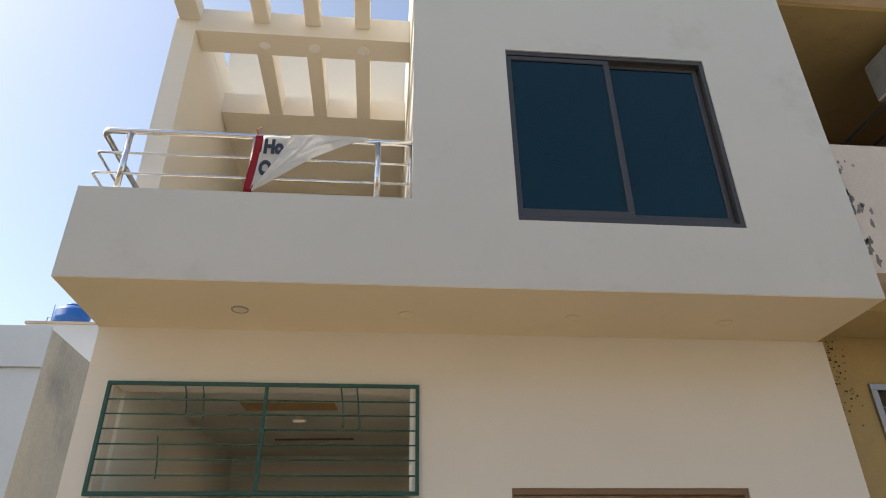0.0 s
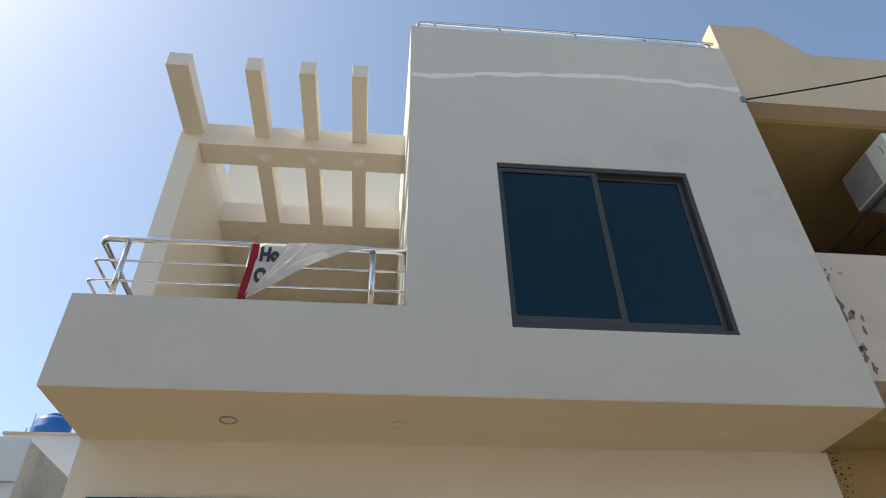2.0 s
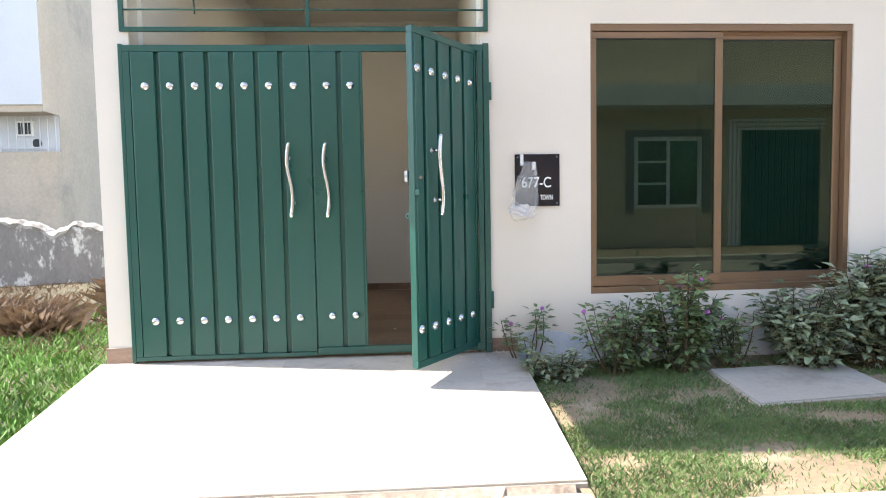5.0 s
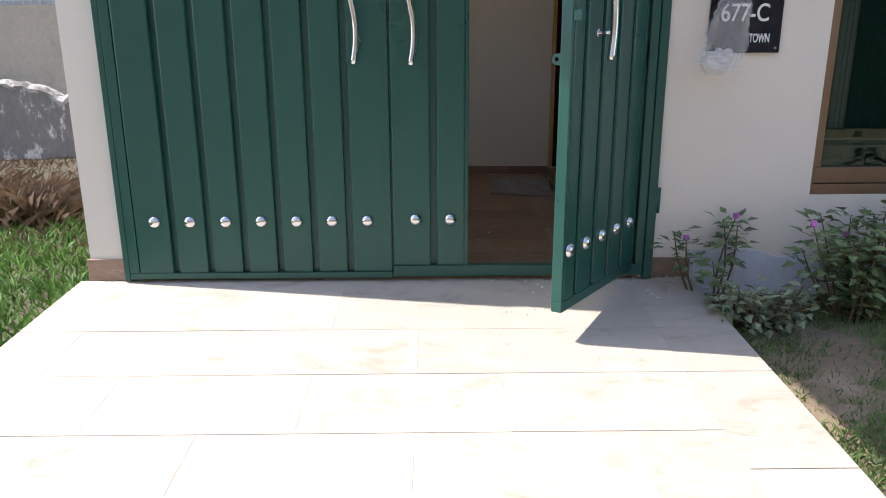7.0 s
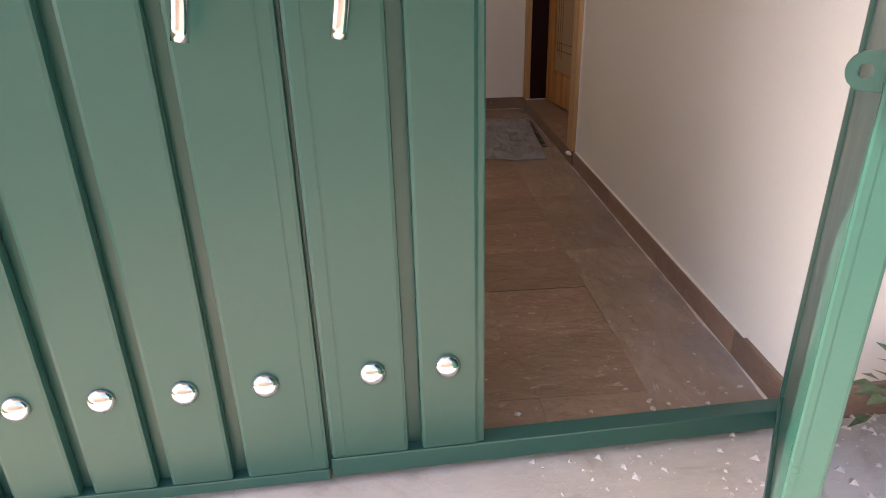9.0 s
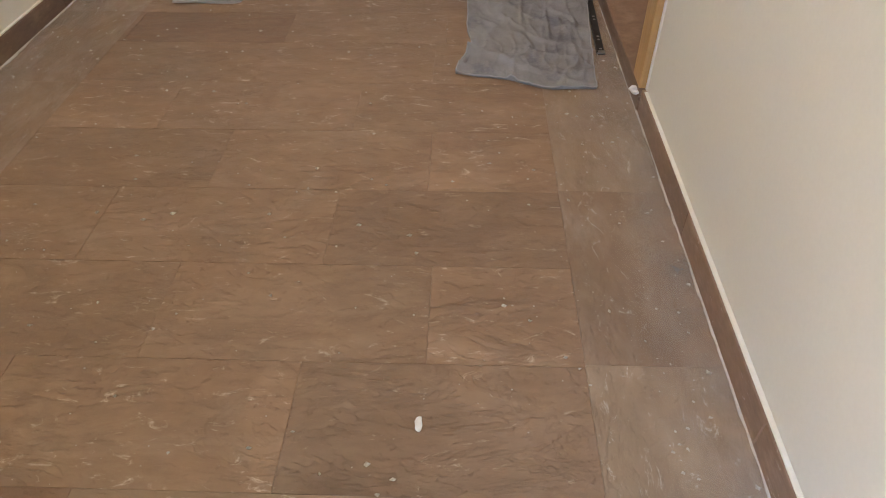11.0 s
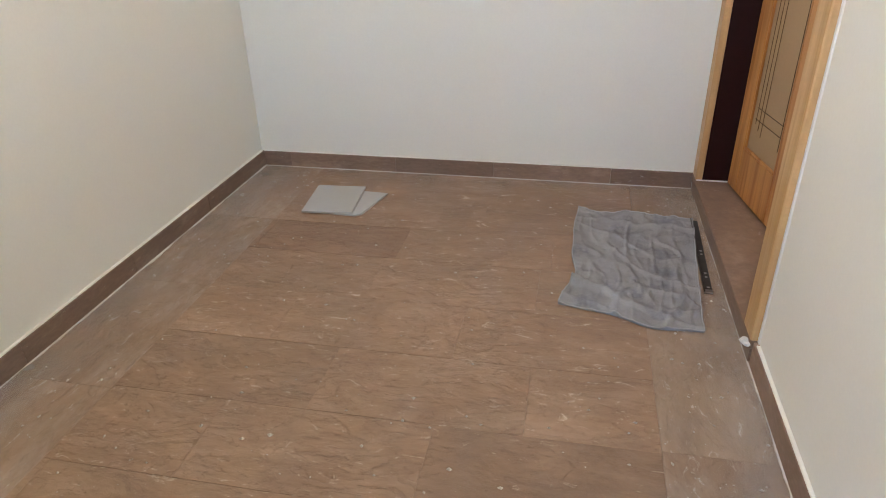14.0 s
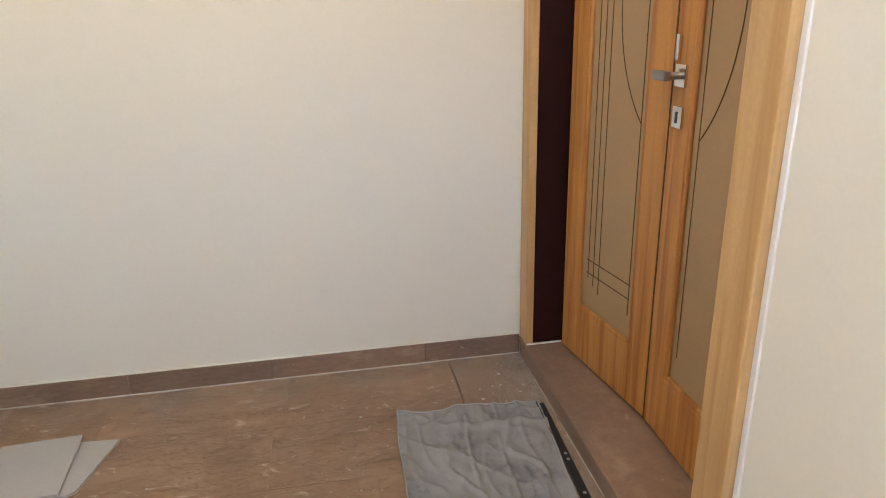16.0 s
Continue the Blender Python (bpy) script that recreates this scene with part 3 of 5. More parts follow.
# pale filler line along the upper wall
bm = bmesh.new()
prev = None
for i in range(91):
    u = i / 90
    x = 2.345 + 3.76 * u
    z = 7.39 + 0.235 * math.sin(min(1, u * 1.25) * 1.57) ** 1.2 - 0.20 * max(0, u - 0.55) + 0.035 * noise.noise(Vector((x * 3.1, 0, 0))) + 0.02 * round(2 * noise.noise(Vector((x * 1.7, 4, 0))))
    w = 0.034 + 0.022 * noise.noise(Vector((x * 4, 7, 0))) + 0.008 * noise.noise(Vector((x * 19, 7, 0)))
    a, b = bm.verts.new((x, OUT - 0.0085, z - w)), bm.verts.new((x, OUT - 0.0085, z + w))
    c, d = bm.verts.new((x, OUT - 0.004, z - w - 0.004)), bm.verts.new((x, OUT - 0.004, z + w + 0.004))
    if prev:
        for q in ((0, 1), (2, 0), (1, 3)):
            cur = (a, b, c, d)
            bm.faces.new((prev[q[0]], cur[q[0]], cur[q[1]], prev[q[1]]))
    prev = (a, b, c, d)
tagged(part("filler_strip", bm, PATCH), "jagged pale filler line across the upper wall", "plaster patch", "", "structure")

# porch inside
structure("ceiling_porch", solid((0.012, 0.68, 1.62, 2.37), (0.10, 1.09, 1.37, 3.62), (3.33, 3.42, TOP1 - 0.007),
          lambda x, y, z: not (0.68 < x < 1.62 and 1.09 < y < 1.37 and z < 3.42)), PAINT_PORCH, "porch ceiling with a recessed slot", "ceiling")
structure("threshold", box(-0.012, 2.368, -0.014, 0.30, -0.41, -0.006), FLOOR_TILE, "brown stone threshold strip inside the gate", "floor")
floor = structure("floor", box(-0.012, 2.368, 0.002, 3.618, -0.4, -0.012), GROUT, "brown travertine-tiled porch floor dusted with plaster", "floor")


def downlight(at, label, r=0.075, glow=None):
    th = empty("downlight", at, label, "light", "recessed ceiling downlights")
    part("trim_ring", lathe([(r, 0), (r, -0.006), (r * 0.93, -0.010), (r * 0.84, -0.007), (r * 0.82, 0)], 28), (DULL_STEEL if r == 0.07 else PAINT_SOFFIT) if glow is PAINT_SOFFIT else WHITE, th, smooth=True)
    part("lens", lathe([(r * 0.81, -0.001), (r * 0.81, -0.004)], 24), glow or WHITE, th)
    return th


for x, y in ((0.985, -0.44), (2.31, -0.42), (3.70, -0.43), (5.04, -0.40)):
    downlight((x, y, TOP1), "round pale downlight set in the tan soffit", 0.07 if x < 1 else 0.06, PAINT_SOFFIT)
for x in (0.70, 1.25, 1.80):
    downlight((x, 0.17, 7.13), "round downlight under the pergola beam", 0.065)
LAMP = bpy.data.materials.new("warm_lamp_lens")
LAMP.use_nodes = True
lamp_shader = LAMP.node_tree.nodes["Principled BSDF"]
lamp_shader.inputs["Base Color"].default_value = (0.8, 0.8, 0.78, 1)
lamp_shader.inputs["Emission Color"].default_value = (1.0, 0.74, 0.50, 1)
lamp_shader.inputs["Emission Strength"].default_value = 0.14
porch_light = downlight((1.16, 1.80, 3.33), "lit warm downlight in the porch ceiling", 0.08, LAMP)
glow_data = bpy.data.lights.new("downlight_glow", 'AREA')
glow_data.shape, glow_data.size, glow_data.energy, glow_data.color = 'DISK', 0.13, 1.7, (1.0, 0.82, 0.64)
porch_glow = new("downlight_glow", glow_data)
porch_glow.location = (1.16, 1.80, 3.315)
# added board; its tan colour stands in for the slot's warm light
tray = empty("slot_fill_board", (1.15, 1.23, 3.332), "tan board filling the porch ceiling's slot for its lit recess", "ceiling panel")
part("panel", box(-0.468, 0.468, -0.138, 0.138, -0.012, 0.02, bevel=0.004), FRAME_WOOD, tray)
strip = empty("ceiling_batten", (1.21, 2.64, 3.33), "dark thin batten on the porch ceiling", "batten")
part("batten", box(-0.47, 0.47, -0.012, 0.012, -0.02, 0.0, bevel=0.003), BRONZE, strip)

# ---- windows ----
def sliding_window(name, x0, x1, z0, z1, y, frame_mat, pane_mat, label, split):
    th = tagged(new(name), label, "window", "", "structure")
    th.location = (x0, y, z0)
    w, h = x1 - x0, z1 - z0
    d, f, g = 0.10, 0.020, 0.048
    part("window_frame", boxes([(0, w, 0, d, 0, g), (0, w, 0, d, h - g, h), (0, f, 0, d, g, h - g), (w - f * 2, w, 0, d, g, h - g)], bevel=0.004), frame_mat, th)
    part("track", boxes([(f, w - f * 2, 0.045, 0.050, g, g + 0.02), (f, w - f * 2, 0.088, 0.093, g, g + 0.02), (f, w - f * 2, 0.045, 0.050, h - g - 0.02, h - g)]), frame_mat, th)
    for a, b, yy in ((f, split + 0.03, 0.010), (split - 0.025, w - f * 2 - 0.004, 0.054)):
        s, bot, top = 0.030, 0.075, 0.045
        lo, hi = g + 0.004, h - g - 0.004
        sash = part("sash", boxes([(a, b, yy, yy + 0.032, lo, lo + bot), (a, b, yy, yy + 0.032, hi - top, hi), (a, a + s, yy, yy + 0.032, lo + bot, hi - top),
                                   (b - s * 1.8, b, yy, yy + 0.032, lo + bot, hi - top)], bevel=0.003), frame_mat, th)
        part("pane", box(a + s - 0.005, b - s * 1.8 + 0.005, yy + 0.012, yy + 0.018, lo + bot - 0.005, hi - top + 0.005), pane_mat, sash)
        part("gasket", boxes([(a + s, b - s * 1.8, yy + 0.004, yy + 0.012, lo + bot, lo + bot + 0.006), (a + s, b - s * 1.8, yy + 0.004, yy + 0.012, hi - top - 0.006, hi - top)]), BLACK, sash)
    return th


sliding_window("window_1", 3.185, 5.147, 0.397, 2.336, 0.012, BRONZE, GLASS_GREEN, "brown aluminium sliding window with green reflective glass", 0.957)
crack_bm = bmesh.new()
add_tube(crack_bm, [(5.14 + 0.05 * i, OUT - 0.0004, 4.235 - 0.004 * i + 0.012 * noise.noise(Vector((i * 0.7, 0, 0)))) for i in range(19)], [0.0022 + 0.0012 * math.sin(i * 1.7) for i in range(19)], 5)
structure("wall_crack", crack_bm, CRACK, "hairline crack in the plaster beside the upper window", "trim")
sliding_window("window_2", 3.19, 5.118, 4.242, 6.122, OUT + 0.008, DARK_ALU, GLASS_BLUE, "dark aluminium sliding window with blue-green reflective glass", 0.965)

# ---- gate ----
GY = -0.05                    # front of the gate's panels
gate = empty("steel_gate", (0, 0, 0), "dark green steel panel gate with its wicket door open", "gate")
STUD = mesh_of(lathe([(0.029, 0), (0.029, 0.003), (0.026, 0.010), (0.019, 0.016), (0.009, 0.0195), (0.002, 0.0202)], 18), STEEL, "stud", True)


def stud(parent, x, y, z):
    return piece("stud", STUD, parent, pose(x, y, z, 90))


def panel(parent, x0, x1, z0, z1, y):
    return part("panel", box(x0, x1, y, y + 0.030, z0, z1, bevel=0.009), GREEN, parent)


def wave_handle(parent, x, y, z0, z1):
    """A bowed steel pull handle on two stand-offs."""
    n = 28
    pts = [(x + 0.016 * math.sin(2 * math.pi * (i / n)) , y - 0.062, z0 + (z1 - z0) * i / n) for i in range(n + 1)]
    bm = bmesh.new()
    add_tube(bm, pts, 0.0145, 14)
    h = part("handle", bm, STEEL, parent, "bowed polished steel pull handle", True)
    for z in (z0 + 0.10, z1 - 0.10):
        i = round((z - z0) / (z1 - z0) * n)
        bm = bmesh.new()
        add_tube(bm, [(pts[i][0], y, z), (pts[i][0], y - 0.062, z)], 0.008, 10)
        add_tube(bm, [(pts[i][0], y, z), (pts[i][0], y - 0.006, z)], 0.016, 14)
        part("standoff", bm, STEEL, parent, smooth=True)


GT = 2.18
left_leaf = part("left_leaf", boxes([(-0.045, 1.203, GY + 0.030, GY + 0.036, 0.01, GT), (-0.045, 1.203, GY, GY + 0.04, 0.014, 0.045), (-0.045, 1.203, GY, GY + 0.04, GT - 0.045, GT),
                                     (-0.045, 0.0, GY + 0.002, GY + 0.04, 0.045, GT - 0.045)], bevel=0.004), GREEN, gate)
edges = [0.004] + [0.178 + 0.1655 * i for i in range(6)] + [1.203]
for i in range(7):
    x0, x1 = edges[i] + (0.015 if i else 0), edges[i + 1] - (0.015 if i < 6 else 0)
    panel(left_leaf, x0, x1, 0.045, GT - 0.045, GY - 0.001)
    for z in (0.293, 1.903):
        stud(left_leaf, 0.098 + 0.1655 * i, GY - 0.001, z)
wave_handle(left_leaf, 1.057, GY, 1.0, 1.51)
for z in (0.38, 1.86):
    part("hinge", lathe([(0.014, -0.06), (0.014, 0.06)], 12, pose(-0.056, GY + 0.02, z)), GREEN, left_leaf, smooth=True)
part("hinge_post", box(-0.075, -0.047, -0.045, -0.002, 0.0, GT + 0.01, bevel=0.003), GREEN, gate)
right_leaf = part("right_leaf", boxes([(1.208, 1.56, GY + 0.030, GY + 0.036, 0.03, GT), (1.208, 2.40, GY, GY + 0.05, 0.020, 0.074), (1.208, 2.40, GY, GY + 0.04, GT - 0.045, GT),
                                       (1.540, 1.562, GY + 0.004, GY + 0.04, 0.074, GT - 0.045), (2.362, 2.40, GY + 0.004, GY + 0.04, 0.074, GT - 0.045)], bevel=0.004), GREEN, gate)
panel(right_leaf, 1.210, 1.386, 0.074, GT - 0.045, GY - 0.001)
panel(right_leaf, 1.416, 1.548, 0.074, GT - 0.045, GY - 0.001)
for x in (1.316, 1.479):
    for z in (0.298, 1.903):
        stud(right_leaf, x, GY - 0.001, z)
wave_handle(right_leaf, 1.305, GY, 0.995, 1.505)
part("hinge_post", box(2.405, 2.447, -0.045, -0.002, 0.0, GT + 0.01, bevel=0.003), GREEN, gate)
for z in (0.38, 1.86):
    part("hinge", lathe([(0.014, -0.06), (0.014, 0.06)], 12, pose(2.452, GY + 0.02, z)), GREEN, right_leaf, smooth=True)
for leaf, x in ((left_leaf, 1.168), (right_leaf, 1.242)):
    part("fold_line", box(x, x + 0.0014, GY - 0.0022, GY + 0.001, 0.075, GT - 0.06), GREEN, leaf)
part("astragal", box(1.2, 1.235, GY + 0.021, GY + 0.045, 0.02, GT - 0.02), GREEN, right_leaf)

# the wicket door, hinged on its right edge and swung out; its x runs from the hinge (0) to the free edge (-W)
W = 0.785
wicket = part("wicket_leaf", boxes([(-W, 0.0, 0.030, 0.036, 0.03, 2.09), (-W, 0.0, 0.0, 0.045, 0.0, 0.045), (-W, 0.0, 0.0, 0.045, 2.065, 2.11), (-W, -W + 0.020, 0.001, 0.046, 0.045, 2.065),
                                    (-0.03, 0.0, 0.001, 0.046, 0.045, 2.065)], bevel=0.004), GREEN, gate, "green wicket door swung open")
wicket.matrix_local = pose(2.362, GY + 0.024, 0.046, 0, 0, 53.6)
we = [-W + 0.020, -0.666, -0.506, -0.346, -0.186, -0.030]
for i in range(5):
    panel(wicket, we[i] + (0.014 if i else 0), we[i + 1] - 0.014, 0.045, 2.065, -0.001)
    for z in (0.246, 1.858):
        stud(wicket, -0.747 + 0.1605 * i + (0.006 if i == 0 else 0), -0.001, z)
wave_handle(wicket, -0.580, 0.0, 0.955, 1.465)
for z in (0.3, 1.0, 1.8):
    part("hinge", lathe([(0.012, -0.05), (0.012, 0.05)], 12, pose(0.012, 0.02, z)), GREEN, wicket, smooth=True)
# hasp plate standing off the inner face, bolt and lock case on the free edge
bm = bmesh.new()
outer = [Vector((0, 0.040, 0.0205))] + [Vector((0, 0.0625 + 0.0205 * math.cos(k * math.pi / 10), 0.0205 * math.sin(k * math.pi / 10))) for k in range(5, -6, -1)] + [Vector((0, 0.040, -0.0205))]
hole = [Vector((0, 0.064 + 0.008 * math.cos(k * math.pi / 6), 0.008 * math.sin(k * math.pi / 6))) for k in range(12)]
for x in (0.0, 0.006):
    vo = [bm.verts.new(p + Vector((x, 0, 0))) for p in outer]
    vh = [bm.verts.new(p + Vector((x, 0, 0))) for p in hole]
    eo = [bm.edges.new((vo[i], vo[(i + 1) % len(vo)])) for i in range(len(vo))]
    eh = [bm.edges.new((vh[i], vh[(i + 1) % len(vh)])) for i in range(len(vh))]
    bmesh.ops.triangle_fill(bm, edges=eo + eh, use_beauty=True)
    if x == 0.0:
        first = (vo, vh)
    else:
        for a, b in ((first[0], vo), (first[1], vh)):
            for i in range(len(a)):
                bm.faces.new((a[i], a[(i + 1) % len(a)], b[(i + 1) % len(b)], b[i]))
bmesh.ops.recalc_face_normals(bm, faces=bm.faces[:])
hasp = part("hasp_plate", bm, GREEN, wicket, "green padlock eye plate")
hasp.location = (-W + 0.010, 0, 0.956)
part("bolt", tube([(-W - 0.014, 0.055, 1.20), (-W + 0.10, 0.055, 1.20), (-W + 0.10, 0.055, 1.16)], 0.007, 10), DULL_STEEL, wicket, "dull steel sliding bolt", True)
part("lock_case", box(-W - 0.010, -W + 0.03, 0.046, 0.07, 1.165, 1.235, bevel=0.004), DULL_STEEL, wicket)
part("lock_keep", boxes([(-W + 0.004, -W + 0.040, -0.030, -0.026, 1.085, 1.120), (-W + 0.004, -W + 0.009, -0.026, 0.002, 1.085, 1.120)], bevel=0.001), GREEN, wicket, "small green padlock keep on the outer face")
part("knob", lathe([(0.013, 0), (0.013, 0.006), (0.009, 0.012), (0.004, 0.014)], 16, pose(-W + 0.058, -0.001, 1.192, 90)), RUBBLE, wicket, "small rusty lock barrel", True)

# ---- grille over the gate ----
grille = empty("grille", (0, -0.02, 0), "dark green steel grille over the gate", "grille")
gx0, gx1, gz0, gz1 = -0.065, 2.447, 2.275, 3.155
part("frame", boxes([(gx0, gx1, -0.012, 0.016, gz1 - 0.03, gz1), (gx0, gx1, -0.012, 0.016, gz0, gz0 + 0.03), (gx0, gx0 + 0.03, -0.012, 0.016, gz0 + 0.03, gz1 - 0.03),
                     (gx1 - 0.03, gx1, -0.012, 0.016, gz0 + 0.03, gz1 - 0.03)], bevel=0.003), GREEN, grille)
part("mullion", box(1.183, 1.211, -0.010, 0.014, gz0 + 0.03, gz1 - 0.03, bevel=0.003), GREEN, grille)
for i in range(6):
    z = gz0 + 0.03 + (gz1 - gz0 - 0.06) * (i + 1) / 7
    part("bar", tube([(gx0 + 0.03, 0.002, z), (gx1 - 0.03, 0.002, z)], 0.0065, 8), GREEN, grille, smooth=True)
for x, zt, zb in ((0.545, gz1 - 0.03, 2.90), (0.685, gz1 - 0.03, 2.85), (1.80, gz1 - 0.03, 2.80), (1.93, gz1 - 0.03, 2.78), (0.40, 2.72, 2.40)):
    pts = [(x + 0.03 * math.sin(1.5 * i / 10), 0.010 + 0.02 * math.sin(1.5 * i / 10), zt + (zb - zt) * i / 10) for i in range(11)]
    part("scroll", tube(pts, 0.006, 8), GREEN, grille, smooth=True)

# ---- number plate and bag ----
plate = empty("house_number_plate", (2.63, -0.004, 1.045), "black granite house number plate with white lettering", "sign")
part("board", box(0, 0.323, -0.014, 0.004, 0, 0.371, bevel=0.003), PLATE, plate)
text("house_number", "677-C", 0.105, pose(0.045, -0.0155, 0.135, 90), LETTER, plate, squeeze=0.82, bold=0.0008)
text("street_name", "TOWN", 0.052, pose(0.180, -0.0155, 0.045, 90), LETTER, plate, squeeze=0.55, bold=0.001)
for x in (0.02, 0.303):
    for z in (0.02, 0.35):
        part("screw", lathe([(0.006, 0), (0.005, 0.003)], 10, pose(x, -0.014, z, 90)), DULL_STEEL, plate)
bag = empty("plastic_bag", (2.678, -0.02, 1.005), "torn clear polythene bag hanging over the number plate", "plastic bag")
bm = bmesh.new()
nu, nv = 48, 44
rows = []
for j in range(nv + 1):
    v = j / nv
    ring = []
    half = 0.088 * (1 - 0.75 * max(0.0, v - 0.18) ** 1.2) * (0.72 + 0.28 * math.sin(min(1.0, v / 0.16) * 1.57))
    sway = -0.050 * (1 - v) ** 1.6
    for i in range(nu):
        a = 2 * math.pi * i / nu
        crease = abs(noise.noise(Vector((math.cos(a) * 3.4, math.sin(a) * 3.4, v * 2.6)))) + 0.5 * abs(noise.noise(Vector((math.cos(a) * 8, math.sin(a) * 8, v * 9 + 4))))
        fold = 0.86 + 0.62 * crease
        ring.append(bm.verts.new((0.035 + sway + half * math.cos(a) * fold + 0.012 * v, -0.050 + 0.045 * (1 - 0.6 * v) * math.sin(a) * fold,
                                  -0.045 + 0.030 * noise.noise(Vector((a * 1.5, 3, 0))) * (1 - v) + 0.40 * v)))
    rows.append(ring)
for a, b in zip(rows, rows[1:]):
    for i in range(nu):
        bm.faces.new((a[i], a[(i + 1) % nu], b[(i + 1) % nu], b[i]))
bm.faces.new(rows[0][::-1])
part("film", bm, BAG, bag, smooth=False)
bm = bmesh.new()
bmesh.ops.create_icosphere(bm, subdivisions=4, radius=0.060)
for v in bm.verts:
    v.co *= 1 + 0.55 * noise.noise(v.co * 28) + 0.25 * noise.noise(v.co * 70)
    v.co = Vector((v.co.x * 1.15 - 0.008, v.co.y * 0.5 - 0.045, v.co.z * 0.62 + 0.015))
part("crumpled_bottom", bm, BAG_WHITE, bag, "whitish crumpled lower end of the bag")
part("knot", box(-0.012, 0.012, -0.012, 0.006, 0.33, 0.41, bevel=0.005), WHITE, bag)
part("loop", box(0.075, 0.10, -0.008, 0.004, 0.30, 0.355, bevel=0.004), WHITE, bag)

# ---- balcony railing and banner ----
RY = -0.885
rail = empty("balcony_railing", (0, 0, 4.41), "polished steel tube railing on the balcony parapet", "railing")
corner = arc((-0.155, RY + 0.065, 0.60), 0.065, 270, 180, 6, (1, 0, 0), (0, 1, 0))
part("top_rail", tube([(2.33, RY, 0.60)] + [tuple(p) for p in corner] + [(-0.22, 0.0, 0.60)], 0.026, 14), STEEL, rail, smooth=True)
for z in (0.38, 0.18):
    c = arc((-0.19, RY + 0.03, z), 0.03, 270, 180, 4, (1, 0, 0), (0, 1, 0))
    part("mid_rail", tube([(2.33, RY, z)] + [tuple(p) for p in c] + [(-0.22, 0.0, z)], 0.0105, 10), STEEL, rail, smooth=True)
for x in (0.0, 1.015, 2.04, 2.315):
    part("post", tube([(x, RY, 0.0), (x, RY, 0.585)], 0.024 if x < 2.3 else 0.012, 14), STEEL, rail, smooth=True)
    part("collar", lathe([(0.045, 0), (0.045, 0.008), (0.03, 0.014)], 18, pose(x, RY, 0)), STEEL, rail, smooth=True)
banner = empty("banner", (1.02, RY - 0.03, 4.41), "white banner with red edge, half folded over the railing", "banner")


def cloth(corners, nu, nv, wave):
    a, b, c, d = (Vector(p) for p in corners)
    bm = bmesh.new()
    g = [[None] * (nv + 1) for _ in range(nu + 1)]
    for i in range(nu + 1):
        for j in range(nv + 1):
            u, v = i / nu, j / nv
            p = (a * (1 - u) + b * u) * (1 - v) + (d * (1 - u) + c * u) * v
            g[i][j] = bm.verts.new(p + Vector(wave(u, v)))
    for i in range(nu):
        for j in range(nv):
            bm.faces.new((g[i][j], g[i + 1][j], g[i + 1][j + 1], g[i][j + 1]))
    return bm


def thick_cloth(name, bm, material, parent, t, label=""):
    bmesh.ops.solidify(bm, geom=bm.faces[:], thickness=t)
    return part(name, bm, material, parent, label, True)


def along(pts, t):
    """A point on a smooth line through (x, z) pairs, t from 0 to 1."""
    f = min(t * (len(pts) - 1), len(pts) - 1.0001)
    i = int(f)
    p = [Vector(pts[max(0, min(len(pts) - 1, k))]) for k in (i - 1, i, i + 1, i + 2)]
    u = f - i
    return 0.5 * (2 * p[1] + (p[2] - p[0]) * u + (2 * p[0] - 5 * p[1] + 4 * p[2] - p[3]) * u * u + (3 * p[1] - p[0] - 3 * p[2] + p[3]) * u ** 3)


def hung(left, right, nu, nv, out):
    """Cloth spanned between a left and a right line of (x, z) pairs; out(u, v) is its distance from the rails."""
    bm = bmesh.new()
    g = []
    for j in range(nv + 1):
        a, b = along(left, j / nv), along(right, j / nv)
        g.append([bm.verts.new((a.x + (b.x - a.x) * i / nu, -out(i / nu, j / nv), a.y + (b.y - a.y) * i / nu)) for i in range(nu + 1)])
    for j in range(nv):
        for i in range(nu):
            bm.faces.new((g[j][i], g[j][i + 1], g[j + 1][i + 1], g[j + 1][i]))
    return bm


FOLD_L = ((0.30, 0.60), (0.225, 0.43), (0.165, 0.30), (0.03, 0.04))
FOLD_R = ((0.98, 0.605), (0.73, 0.50), (0.49, 0.37), (0.27, 0.20), (0.035, 0.02))
thick_cloth("sheet", hung(((0.06, 0.59), (0.05, 0.40), (0.035, 0.20), (0.01, 0.02)), ((0.33, 0.60), (0.25, 0.43), (0.19, 0.30), (0.035, 0.03)), 8, 16,
                          lambda u, v: 0.004 + 0.006 * math.sin(7 * u + 3 * v)), BANNER, banner, 0.002)
thick_cloth("fold", hung(FOLD_L, FOLD_R, 30, 26,
                         lambda u, v: 0.020 + 0.010 * math.sin(3.14 * u) + 0.012 * abs(noise.noise(Vector((u * 5 + v * 2, v * 7, 2)))) + 0.010 * math.exp(-((u - 0.25 - 0.3 * v) / 0.07) ** 2)),
            BANNER, banner, 0.002, "creased white banner corner folded back")
thick_cloth("red_edge", cloth(((0.0, -0.004, 0.59), (0.062, -0.004, 0.59), (0.035, -0.004, 0.02), (-0.035, -0.004, 0.02)), 3, 12,
                              lambda u, v: (0.006 * math.sin(6 * v), -0.006 * math.sin(7 * v), 0)), RED, banner, 0.002, "red printed banner edge")
text("letters", "Ho", 0.19, pose(0.078, -0.016, 0.41, 90), INK, banner, 0.002, 0.66, 0.011)
text("letters", "O", 0.19, pose(0.062, -0.016, 0.19, 90), INK, banner, 0.002, 0.62, 0.011)
